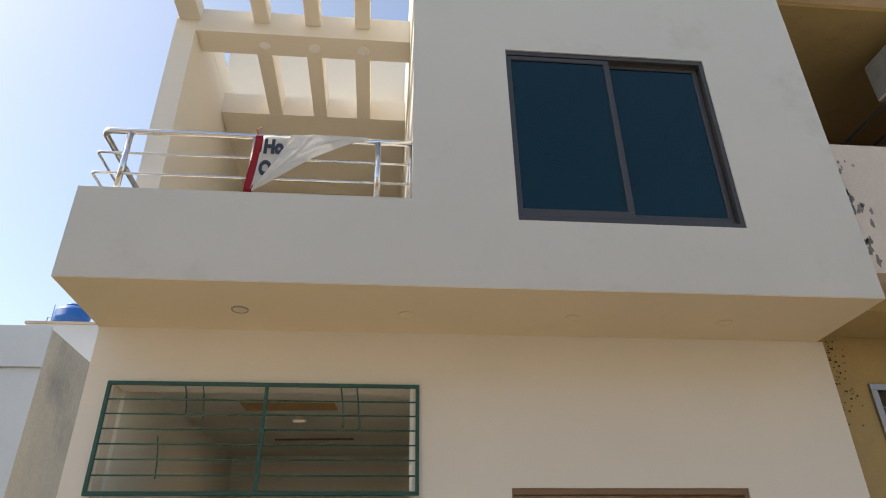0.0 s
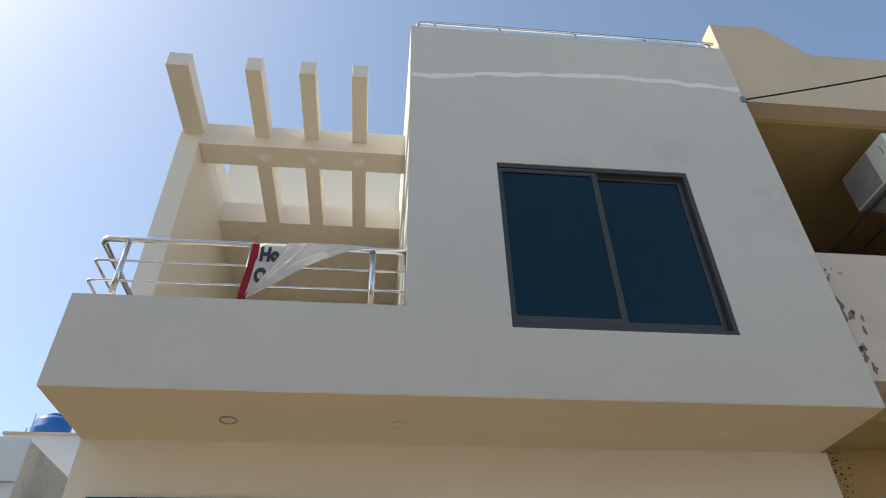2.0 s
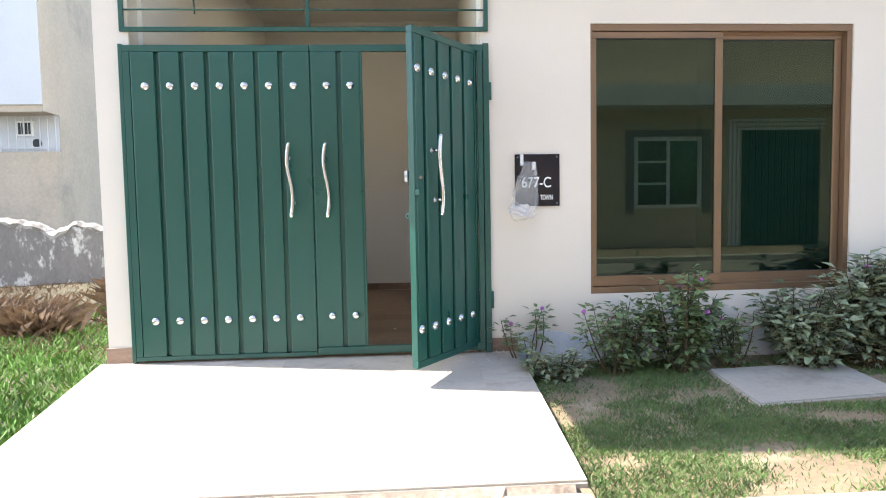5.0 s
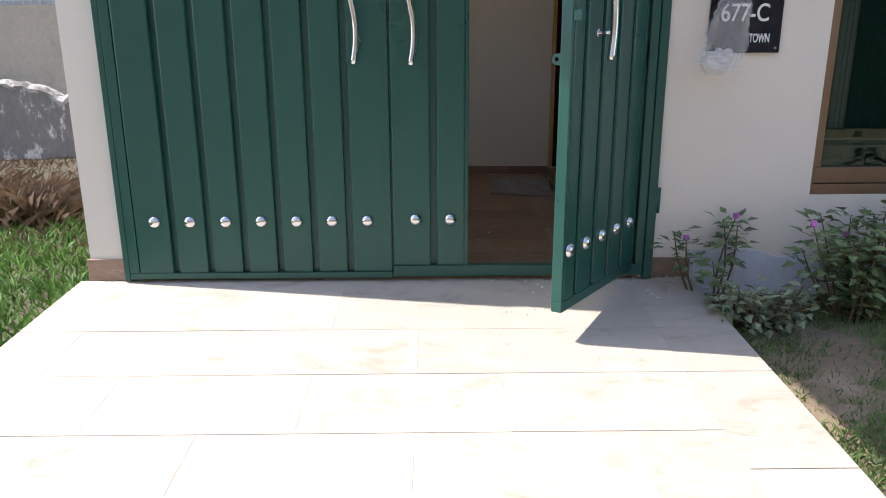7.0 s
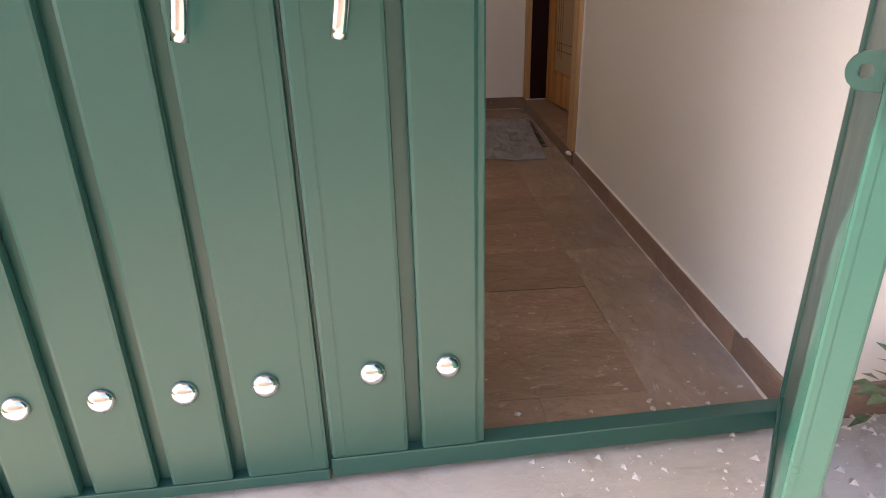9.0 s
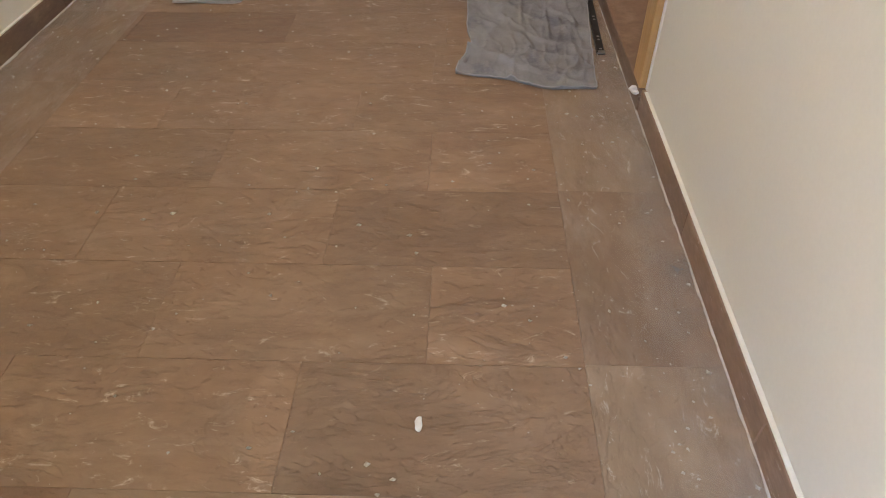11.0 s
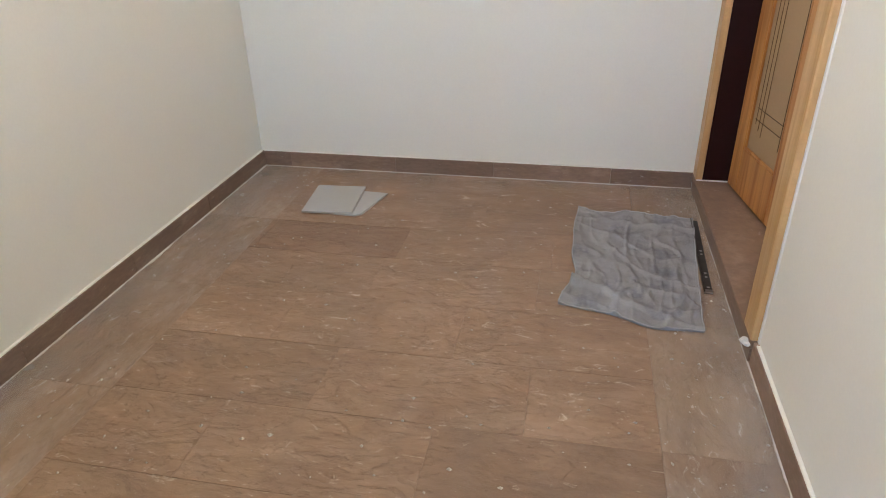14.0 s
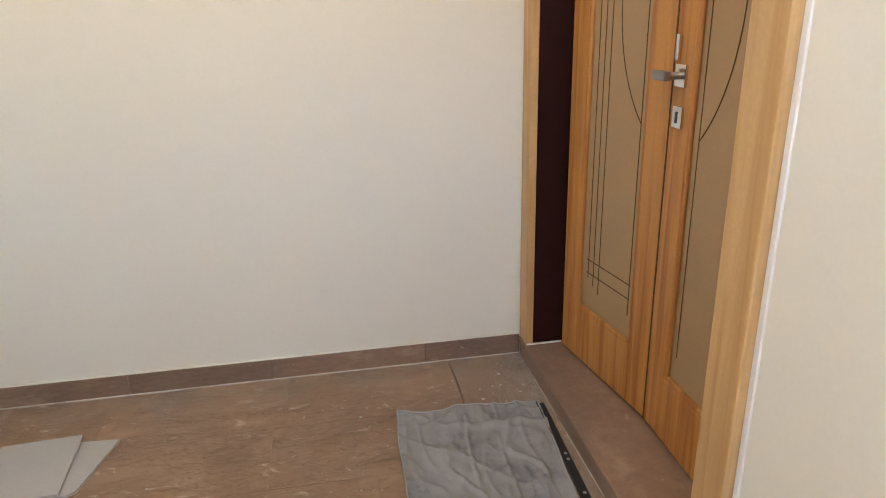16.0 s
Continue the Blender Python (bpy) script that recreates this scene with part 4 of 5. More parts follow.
part("tie", tube([(0.03, 0.02, 0.58), (0.0, -0.01, 0.64), (0.04, -0.02, 0.66)], 0.005, 6), RED, banner)
part("tie", tube([(0.02, 0.02, 0.03), (-0.05, -0.01, 0.01), (-0.08, -0.01, 0.02)], 0.004, 6), BANNER, banner)

top_rail = empty("roof_railing", (0, 0, 8.305), "slim steel railing on the roof parapet", "railing")
part("top_rail", tube([(2.41, -0.90, 0.0), (2.41, -0.90, 0.10), (2.43, -0.90, 0.145), (2.47, -0.90, 0.165), (6.08, -0.90, 0.165)], 0.022, 12), STEEL, top_rail, smooth=True)
part("lower_rail", tube([(2.41, -0.90, 0.075), (6.08, -0.90, 0.075)], 0.010, 10), STEEL, top_rail, smooth=True)
for x in (2.62, 3.4, 4.33, 5.2, 6.02):
    part("post", tube([(x, -0.90, 0.0), (x, -0.90, 0.16)], 0.012, 10), STEEL, top_rail, smooth=True)

# ---- porch door ----
frame_door = tagged(new("door_frame"), "pale pine door frame in the porch wall", "door frame", "", "structure")
Y0, Y1, SILL = 2.16, 3.600, 0.085
part("jamb", box(2.345, 2.60, Y0, Y0 + 0.105, SILL, 2.185, bevel=0.006), FRAME_WOOD, frame_door)
part("jamb", box(2.350, 2.382, Y1 - 0.090, Y1, SILL, 2.185, bevel=0.005), FRAME_WOOD, frame_door)
part("sill_end", box(2.352, 2.50, Y1 - 0.098, Y1 - 0.091, SILL, SILL + 0.007, bevel=0.002), PATCH, frame_door, "white mortar at the sill's end")
# near-black maroon strip between the far jamb and the leaf
part("rebate", box(2.382, 2.63, Y1 - 0.078, Y1, SILL, 2.185), MAROON, frame_door, "near-black maroon rebate")
part("head", box(2.345, 2.63, Y0, Y1, 2.185, 2.258, bevel=0.006), FRAME_WOOD, frame_door)
structure("paint_line", box(2.366, 2.3735, Y0 - 0.018, Y0 - 0.001, SILL, 2.26, bevel=0.002), WHITE, "white filler line beside the door frame", "trim")
structure("door_sill", boxes([(2.346, 2.585, Y0 + 0.002, Y1 - 0.002, 0.053, SILL), (2.352, 2.3695, Y0 + 0.002, Y1 - 0.002, 0.0, 0.052)], bevel=0.003), SKIRT, "raised brown stone sill under the porch door", "sill")
# added box behind the door; its dark colour stands in for shade
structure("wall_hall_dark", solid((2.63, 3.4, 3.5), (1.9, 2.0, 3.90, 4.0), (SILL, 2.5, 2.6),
          lambda x, y, z: x > 3.4 or y < 2.0 or y > 3.9 or z > 2.5), DARK_ROOM, "dark-painted box behind the door, giving its gap shade")


def groove_line(bm, pts):
    add_tube(bm, pts, 0.0017, 6)


def door_leaf(name, width, m, label, mirror=False):
    """A panelled leaf: x along its width, y out of its outer face (towards the porch), z up."""
    th = tagged(new(name), label, "door")
    th.matrix_world = m
    H, s = 2.07, 0.105
    part("leaf_frame", boxes([(0, s, -0.04, 0, 0, H), (width - s, width, -0.04, 0, 0, H), (s, width - s, -0.04, 0, 0, 0.21), (s, width - s, -0.04, 0, H - 0.15, H)], bevel=0.004), PINE, th, "varnished pine stiles and rails")
    part("bead", boxes([(s, s + 0.014, -0.012, -0.001, 0.21, H - 0.15), (width - s - 0.014, width - s, -0.012, -0.001, 0.21, H - 0.15), (s + 0.014, width - s - 0.014, -0.012, -0.001, 0.21, 0.224)], bevel=0.003), PINE, th)
    pan = part("door_panel", box(s, width - s, -0.030, -0.012, 0.21, H - 0.15), BOARD, th, "tan board panel with cut grooves")
    bm = bmesh.new()
    a, b = s + 0.02, width - s - 0.02
    f = (lambda x: a + b - x) if mirror else (lambda x: x)
    if mirror:
        for k, x in enumerate((a + 0.03, a + 0.065, a + 0.10)):
            groove_line(bm, [(f(x), -0.0115, 0.34 - 0.02 * k), (f(x), -0.0115, 1.80)])
        for z in (0.36, 0.41):
            groove_line(bm, [(f(a + 0.02), -0.0115, z), (f(b - 0.015), -0.0115, z)])
    groove_line(bm, [(f(b - 0.02), -0.0115, 0.30), (f(b - 0.02), -0.0115, 1.80)])
    groove_line(bm, [(f(b + 0.20 - 0.36 * math.cos(t)), -0.0115, 1.30 + 0.46 * math.sin(t)) for t in [radians(-52 + i * 104 / 30) for i in range(31)]
                     if b + 0.20 - 0.36 * math.cos(t) < b - 0.018])
    part("groove", bm, GROOVE, pan)
    return th


def leaf_pose(p, q, z):
    """From p to q on plan, with the outer face towards the porch."""
    d = Vector((q[0] - p[0], q[1] - p[1], 0)).normalized()
    n = Vector((-d.y, d.x, 0))
    return Matrix(((d.x, n.x, 0, p[0]), (d.y, n.y, 0, p[1]), (0, 0, 1, z), (0, 0, 0, 1)))


A, B, C = (2.490, 3.475), (2.575, 2.925), (2.568, 2.270)
far_leaf = door_leaf("door_leaf", 0.556, leaf_pose(B, A, SILL + 0.012), "varnished pine door leaf standing ajar", True)
near_leaf = door_leaf("door_leaf", 0.652, leaf_pose(C, (2.574, 2.922), SILL + 0.012), "varnished pine door leaf with lever handle", False)
# proud dark strip; the shade between the two leaves is its colour
part("gap_shade_strip", box(0.648, 0.655, -0.02, 0.0015, 0.002, 2.068), GROOVE, near_leaf)
hx = 0.60
part("rose", box(hx - 0.028, hx + 0.028, 0.0, 0.010, 1.065, 1.125, bevel=0.004), STEEL, near_leaf, "square steel handle rose")
lever = bmesh.new()
add_tube(lever, [(hx, 0.0, 1.095), (hx, 0.050, 1.095)], 0.010, 12)
add_box(lever, hx - 0.012, hx + 0.062, 0.040, 0.060, 1.082, 1.108, bevel=0.004)
part("lever", lever, DULL_STEEL, near_leaf, "dull steel lever")
part("key_rose", box(hx - 0.026, hx + 0.026, 0.0, 0.009, 0.955, 1.015, bevel=0.004), STEEL, near_leaf)
part("key_hole", box(hx - 0.005, hx + 0.005, 0.0085, 0.0105, 0.970, 1.000), BLACK, near_leaf)
part("tower_bolt", tube([(hx + 0.02, 0.008, 1.135), (hx + 0.02, 0.008, 1.20)], 0.008, 10), STEEL, near_leaf)

# ---- things on the porch floor ----
towel = empty("towel", (0, 0, 0), "crumpled grey terry towel spread on the floor as a doormat", "towel")
TA, TB, TC, TD = (1.796, 3.24, 0.006), (2.312, 3.225, 0.006), (2.236, 2.29, 0.006), (1.74, 2.394, 0.006)


def towel_wave(u, v):
    ridge = 0.009 * abs(noise.noise(Vector((u * 3.0, v * 5.0, 1)))) + 0.002 * noise.noise(Vector((u * 22, v * 34, 9)))
    ridge += 0.010 * max(0, 1 - 6 * abs(noise.noise(Vector((u * 2.4, v * 3.4, 5))))) + 0.010 * max(0, 1 - 6 * abs(noise.noise(Vector((u * 2.2 + v, v * 6.5 - u * 1.5, 15))))) + 0.004 * max(0, 1 - 5 * abs(noise.noise(Vector((u * 9 - v * 2, v * 4 + u * 3, 25)))))
    fold = 0.034 * math.exp(-((v - 0.80 - 0.12 * u) / 0.020) ** 2) * max(0, 1 - u * 1.6) + 0.012 * math.exp(-((u - 0.47 + 0.06 * v) / 0.014) ** 2) * math.exp(-((v - 0.35) / 0.2) ** 2)
    fold += 0.008 * math.exp(-((u - 0.66) / 0.012) ** 2) * math.exp(-((v - 0.42) / 0.16) ** 2) + 0.007 * math.exp(-((v - 0.10 - 0.05 * u) / 0.02) ** 2)
    edge_x = 0.022 * noise.noise(Vector((v * 3.5, 2, u))) + 0.05 * math.exp(-((v - 0.72) / 0.14) ** 2) * (1 - u)
    edge_y = 0.030 * noise.noise(Vector((u * 3.0, 6, v))) * v + 0.025 * v * math.sin(6.5 * u + 0.5)
    return (edge_x, edge_y, max(0.0, ridge) + fold)


bm = cloth((TA, TB, TC, TD), 110, 180, towel_wave)
rim = [e for e in bm.edges if e.is_boundary]
for v in [g for g in bmesh.ops.extrude_edge_only(bm, edges=rim)["geom"] if isinstance(g, bmesh.types.BMVert)]:
    v.co.z = 0.0015
part("cloth", bm, TOWEL, towel, "", True)
for (u0, v0), (u1, v1) in (((0, 0), (1, 0)), ((1, 0), (1, 1)), ((0, 1), (1, 1)), ((0, 0), (0, 1))):
    pts = []
    for i in range(41):
        u, v = u0 + (u1 - u0) * i / 40, v0 + (v1 - v0) * i / 40
        a, b, c, d = (Vector(p) for p in (TA, TB, TC, TD))
        pts.append((a * (1 - u) + b * u) * (1 - v) + (d * (1 - u) + c * u) * v + Vector(towel_wave(u, v)))
    part("hem", tube(pts, 0.0028, 6), HEM, towel, "pale stitched hem", True)

bar = empty("metal_strip", (2.345, 3.215, 0.0), "black perforated metal strip lying beside the door sill", "metal strip")
bar.matrix_world = pose(2.318, 3.215, 0.0, 0, 0, 177.7)
part("strip", boxes([(-0.016, 0.016, 0.0, 0.645, 0.0, 0.004), (0.013, 0.016, 0.0, 0.645, 0.004, 0.016)], bevel=0.0012), BLACK, bar)
for y in (0.30, 0.33, 0.49, 0.52, 0.60):
    part("screw_hole", lathe([(0.006, 0.004), (0.006, 0.0046)], 10, pose(-0.003, y, 0)), HEM, bar)
part("end_cap", box(-0.016, 0.016, 0.625, 0.648, 0.004, 0.010, bevel=0.001), DULL_STEEL, bar)

t1 = empty("loose_tile", (0.602, 3.165, 0.018), "grey square ceramic tile lying on another tile", "tile", "loose grey tiles")
t1.matrix_world = pose(0.600, 3.168, 0.013, 2.2, 0, 4)
part("face", box(-0.125, 0.125, -0.148, 0.148, 0.006, 0.0095, bevel=0.001), GREY_TILE, t1)
part("body", box(-0.1245, 0.1245, -0.1475, 0.1475, 0.0, 0.006), TILE_EDGE, t1, "pale ceramic edge")
t2 = empty("loose_tile", (0.69, 3.165, 0.0), "broken grey ceramic tile half covered by another", "tile", "loose grey tiles")
t2.matrix_world = pose(0.700, 3.165, 0.0, 0, 0, -3)
bm = bmesh.new()
outline = [(-0.16, -0.14), (0.06, -0.14), (0.085, -0.12), (0.132, 0.140), (-0.16, 0.145)]
lo, hi = [bm.verts.new((x, y, 0)) for x, y in outline], [bm.verts.new((x, y, 0.006)) for x, y in outline]
bm.faces.new(lo[::-1]), bm.faces.new(hi)
for i in range(5):
    bm.faces.new((lo[i], lo[(i + 1) % 5], hi[(i + 1) % 5], hi[i]))
part("body", bm, TILE_EDGE, t2, "pale ceramic edge")
bm = bmesh.new()
lo, hi = [bm.verts.new((x, y, 0.006)) for x, y in outline], [bm.verts.new((x, y, 0.0095)) for x, y in outline]
bm.faces.new(lo[::-1]), bm.faces.new(hi)
for i in range(5):
    bm.faces.new((lo[i], lo[(i + 1) % 5], hi[(i + 1) % 5], hi[i]))
part("face", bm, GREY_TILE, t2)


def crumbs(name, count, area, size, label, seed, z_of=lambda x, y: 0.0, material=None, weight=None):
    rng = np.random.RandomState(seed)
    bm = bmesh.new()
    n = 0
    while n < count:
        x, y = rng.uniform(area[0], area[1]), rng.uniform(area[2], area[3])
        if weight and rng.rand() > weight(x, y):
            continue
        s = size * (0.3 + rng.rand() ** 3 * 1.7)
        vs = [bm.verts.new((x + s * rng.uniform(0.3, 1) * math.cos(a), y + s * rng.uniform(0.3, 1) * math.sin(a), z_of(x, y))) for a in (0.2, 1.9, 3.3, 5.0)]
        top = bm.verts.new((x, y, z_of(x, y) + s * 0.5))
        bm.faces.new(vs)
        for i in range(4):
            bm.faces.new((vs[i], vs[(i + 1) % 4], top))
        n += 1
    return tagged(part(name, bm, material or DUST), label, "debris", "", "stuff")


def near_walls(x, y):
    return 0.12 + 0.88 * max(math.exp(-(2.36 - x) / 0.22), 0.5 * math.exp(-x / 0.3))


crumbs("plaster_crumbs", 1300, (0.04, 2.34, 0.25, 3.58), 0.0058, "white plaster crumbs scattered over the floor", 11, weight=near_walls)
crumbs("threshold_chips", 260, (1.55, 2.62, -0.42, 0.22), 0.011, "pale chips swept to the gate's threshold", 12, lambda x, y: ramp_z(y), weight=lambda x, y: math.exp(-abs(y + 0.05) / 0.12) * (0.25 + (x - 1.5)))
lump = empty("plaster_lump", (2.335, 2.17, 0.075), "white plaster lump at the foot of the door frame", "debris")
bm = bmesh.new()
bmesh.ops.create_icosphere(bm, subdivisions=2, radius=0.016)
for v in bm.verts:
    v.co *= 1 + 0.9 * noise.noise(v.co * 75)
    v.co.z *= 0.7
part("lump", bm, WHITE, lump)

chip = empty("plaster_chip", (1.692, 0.927, 0.004), "white flake of plaster on the floor", "debris")
bm = bmesh.new()
bmesh.ops.create_icosphere(bm, subdivisions=2, radius=0.011)
for v in bm.verts:
    v.co *= 1 + 0.6 * noise.noise(v.co * 90)
    v.co = Vector((v.co.x * 0.7, v.co.y * 1.6, v.co.z * 0.35))
part("flake", bm, WHITE, chip)

# ---- plants and slab on the lawn ----
def shrub(name, at, height, spread, stems, leaves, leaf_len, leaf_mat, label, seed, flowers=0, low=0.12):
    rng = random.Random(seed)
    th = empty(name, at, label, "shrub")
    stem_bm, leaf_bm = bmesh.new(), bmesh.new()

    def leaf(p, out, size):
        out = out.normalized()
        side = out.cross(Vector((0, 0, 1)))
        side = side.normalized() if side.length > 0.05 else Vector((1, 0, 0))
        side = (side + Vector((rng.uniform(-0.4, 0.4), rng.uniform(-0.4, 0.4), rng.uniform(-0.5, 0.5)))).normalized()
        up = side.cross(out).normalized()
        w = size * 0.30
        a = leaf_bm.verts.new(p)
        l1, r1 = leaf_bm.verts.new(p + out * size * 0.35 + side * w + up * size * 0.06), leaf_bm.verts.new(p + out * size * 0.35 - side * w + up * size * 0.06)
        m = leaf_bm.verts.new(p + out * size * 0.42 - up * size * 0.02)
        e = leaf_bm.verts.new(p + out * size - up * size * 0.16)
        for f in ((a, l1, m), (a, m, r1), (l1, e, m), (m, e, r1)):
            leaf_bm.faces.new(f)

    tips = []
    for s in range(stems):
        ang, r = rng.uniform(0, 6.283), spread * math.sqrt(rng.random())
        h = height * rng.uniform(0.55, 1.0) * (1 - 0.25 * r / spread)
        top = Vector((math.cos(ang) * r, math.sin(ang) * r * 0.6, h))
        base = Vector((top.x * 0.25, top.y * 0.25, -0.02))
        bend = Vector((rng.uniform(-0.05, 0.05), rng.uniform(-0.05, 0.05), 0))
        pts = [base.lerp(top, t) + bend * math.sin(3.14 * t) + Vector((top.x, top.y, 0)) * 0.25 * (t * t - t) for t in (0, 0.25, 0.5, 0.75, 1.0)]
        add_tube(stem_bm, pts, [0.007, 0.006, 0.005, 0.004, 0.002], 5)
        tips.append(pts[-1])
        for k in range(leaves):
            t = low + (1 - low) * rng.random() ** 0.75
            i = min(3, int(t * 4))
            p = pts[i].lerp(pts[i + 1], t * 4 - i)
            a2 = rng.uniform(0, 6.283)
            out = Vector((math.cos(a2), math.sin(a2), rng.uniform(-0.35, 0.75)))
            q = p + out * rng.uniform(0.0, 0.07)
            leaf(q, out, leaf_len * rng.uniform(0.55, 1.2))
    part("stalk", stem_bm, STEM, th)
    part("foliage", leaf_bm, leaf_mat, th)
    for k in range(flowers):
        bm = bmesh.new()
        bmesh.ops.create_icosphere(bm, subdivisions=2, radius=0.015, matrix=Matrix.Translation(tips[k % len(tips)] + Vector((0, 0, 0.006))))
        for v in bm.verts:
            v.co += (v.co - tips[k % len(tips)]) * 0.5 * noise.noise(v.co * 90)
        part("flower_head", bm, FLOWER, th, "small mauve flower head")
    return th


for at, h, sp, st, lv, ll, mt, lab, sd, fl in (
        ((2.68, -0.18, -0.115), 0.62, 0.20, 6, 30, 0.062, LEAF, "thin leggy shrub by the gate with mauve flowers", 1, 2),
        ((2.82, -0.40, -0.13), 0.26, 0.24, 16, 26, 0.060, LEAF_PALE, "low grey-green shrub at the ramp's edge", 2, 0),
        ((3.28, -0.30, -0.12), 0.60, 0.36, 20, 44, 0.072, LEAF, "loose flowering shrub below the window", 3, 2),
        ((3.74, -0.28, -0.12), 0.86, 0.30, 20, 58, 0.080, LEAF, "taller flowering shrub below the window", 4, 3),
        ((4.14, -0.24, -0.12), 0.50, 0.20, 9, 32, 0.072, LEAF, "small spindly shrub below the window", 5, 1),
        ((4.66, -0.30, -0.13), 0.66, 0.38, 30, 60, 0.095, LEAF_PALE, "dense broad-leaved shrub under the window", 6, 1),
        ((5.18, -0.36, -0.13), 0.92, 0.46, 40, 72, 0.100, LEAF_PALE, "large dense broad-leaved shrub by the wall", 7, 1),
        ((5.80, -0.38, -0.13), 0.95, 0.42, 32, 64, 0.100, LEAF_PALE, "large dense broad-leaved shrub by the wall", 8, 0)):
    shrub("shrub", at, h, sp, st, lv, ll, mt, lab, sd, fl, 0.45 if "leggy" in lab else 0.12)
slab = empty("concrete_slab", (0, 0, 0), "grey concrete slab lying in the lawn", "slab")
bm = bmesh.new()
q = [(3.92, -0.32), (4.90, -0.26), (4.93, -0.86), (3.93, -0.96)]
lo, hi = [bm.verts.new((x, y, lawn_z(x, y) - 0.05)) for x, y in q], [bm.verts.new((x, y, -0.075 + 0.085 * y)) for x, y in q]
bm.faces.new(lo), bm.faces.new(hi)
for i in range(4):
    bm.faces.new((lo[i], lo[(i + 1) % 4], hi[(i + 1) % 4], hi[i]))
bmesh.ops.bevel(bm, geom=[e for e in bm.edges if all(v in hi for v in e.verts)], offset=0.01, segments=2, affect='EDGES')
part("slab", bm, CONCRETE, slab)
structure("pillar_base", box(-0.262, -0.078, -0.012, 0.0, -0.02, 0.105, bevel=0.003), SKIRT, "brown stone base of the gate pillar", "baseboard")
structure("pillar_base_right", box(2.45, 2.64, -0.012, 0.0, -0.02, 0.095, bevel=0.003), SKIRT, "brown stone base of the gate pillar", "baseboard")
structure("apron", box(-0.31, 2.64, -2.55, -1.835, -0.46, -0.254, bevel=0.006), CONCRETE, "pale concrete apron between the ramp and the street", "pavement")
lip = empty("ramp_lip", (0, -1.80, 0), "broken brownish mortar lip along the ramp's street edge", "mortar")
bm = bmesh.new()
prev = None
for i in range(81):
    x = -0.28 + 2.86 * i / 80
    w = 0.030 + 0.022 * noise.noise(Vector((x * 6, 1, 0))) + 0.010 * noise.noise(Vector((x * 25, 1, 0))) + (0.05 if 1.95 < x < 2.25 else 0)
    cur = [bm.verts.new((x, -0.012 - w, -0.305)), bm.verts.new((x, -0.010 - w * 0.8, -0.262 + 0.012 * noise.noise(Vector((x * 11, 5, 0))))), bm.verts.new((x, 0.004, -0.226)), bm.verts.new((x, 0.004, -0.305))]
    if prev:
        for k in range(3):
            bm.faces.new((prev[k], cur[k], cur[k + 1], prev[k + 1]))
    prev = cur
part("mortar", bm, RUBBLE, lip)
for k, (x, y, n, hgt) in enumerate(((-2.15, 2.6, 380, 0.36), (-3.0, 3.4, 300, 0.32), (-1.25, 3.3, 260, 0.30), (-1.7, 4.4, 300, 0.40), (-0.95, 4.6, 260, 0.36))):
    rng = random.Random(60 + k)
    tuft = empty("dry_tuft", (x, y, lot_z(x, y)), "brown tuft of dry grass on the plot", "grass tuft", "dry grass tufts")
    bm = bmesh.new()
    for i in range(3 * n):
        a, l, h2 = rng.uniform(0, 6.283), rng.uniform(0.1, 1.3) * hgt, rng.uniform(0.3, 1.1) * hgt
        b0 = Vector((rng.gauss(0, 0.13), rng.gauss(0, 0.13), -0.02))
        d = Vector((math.cos(a), math.sin(a), 0))
        w = Vector((-d.y, d.x, 0)) * 0.0020
        v1, v2, v3, v4 = bm.verts.new(b0 - w), bm.verts.new(b0 + w), bm.verts.new(b0 + d * l * 0.4 + Vector((0, 0, h2 * 0.7)) + w), bm.verts.new(b0 + d * l + Vector((0, 0, h2)))
        bm.faces.new((v1, v2, v3)), bm.faces.new((v1, v3, v4))
    part("grass_clump", bm, DRY, tuft)

# ---- boundary wall and the house beyond the plot ----
bm = bmesh.new()
n = 90
prev = None
for i in range(n + 1):
    x = -14 + 14.2 * i / n
    humps = abs(math.sin(x * 2.45 + 0.6)) ** 0.7
    top = 0.70 + 0.22 * humps - 0.42 * max(0, (x + 4.3) / 4) + 0.09 * noise.noise(Vector((x * 5, 0, 0)))
    cur = [bm.verts.new((x, 7.0, -0.6)), bm.verts.new((x, 6.97, top - 0.06)), bm.verts.new((x, 7.02, top)), bm.verts.new((x, 7.18, top)), bm.verts.new((x, 7.23, -0.6))]
    if prev:
        for a in range(4):
            bm.faces.new((prev[a], cur[a], cur[a + 1], prev[a + 1]))
    prev = cur
structure("boundary_wall", bm, OLD_CEMENT, "weathered grey cement boundary wall with a ragged top", "wall")
bm = bmesh.new()
prev = None
for i in range(2 * n + 1):
    x = -14 + 14.2 * i / (2 * n)
    humps = abs(math.sin(x * 2.45 + 0.6)) ** 0.7
    top = 0.70 + 0.22 * humps - 0.42 * max(0, (x + 4.3) / 4) + 0.09 * noise.noise(Vector((x * 5, 0, 0)))
    low = top - 0.10 - 0.16 * noise.noise(Vector((x * 3.1, 3, 0))) - 0.09 * noise.noise(Vector((x * 13, 3, 0)))
    cur = [bm.verts.new((x, 6.965, low)), bm.verts.new((x, 6.945, top - 0.045)), bm.verts.new((x, 7.0, top + 0.02)), bm.verts.new((x, 7.12, top + 0.02))]
    if prev:
        for a in range(3):
            bm.faces.new((prev[a], cur[a], cur[a + 1], prev[a + 1]))
    prev = cur
structure("wall_crust", bm, SALT, "white crust along the boundary wall's top", "wall")

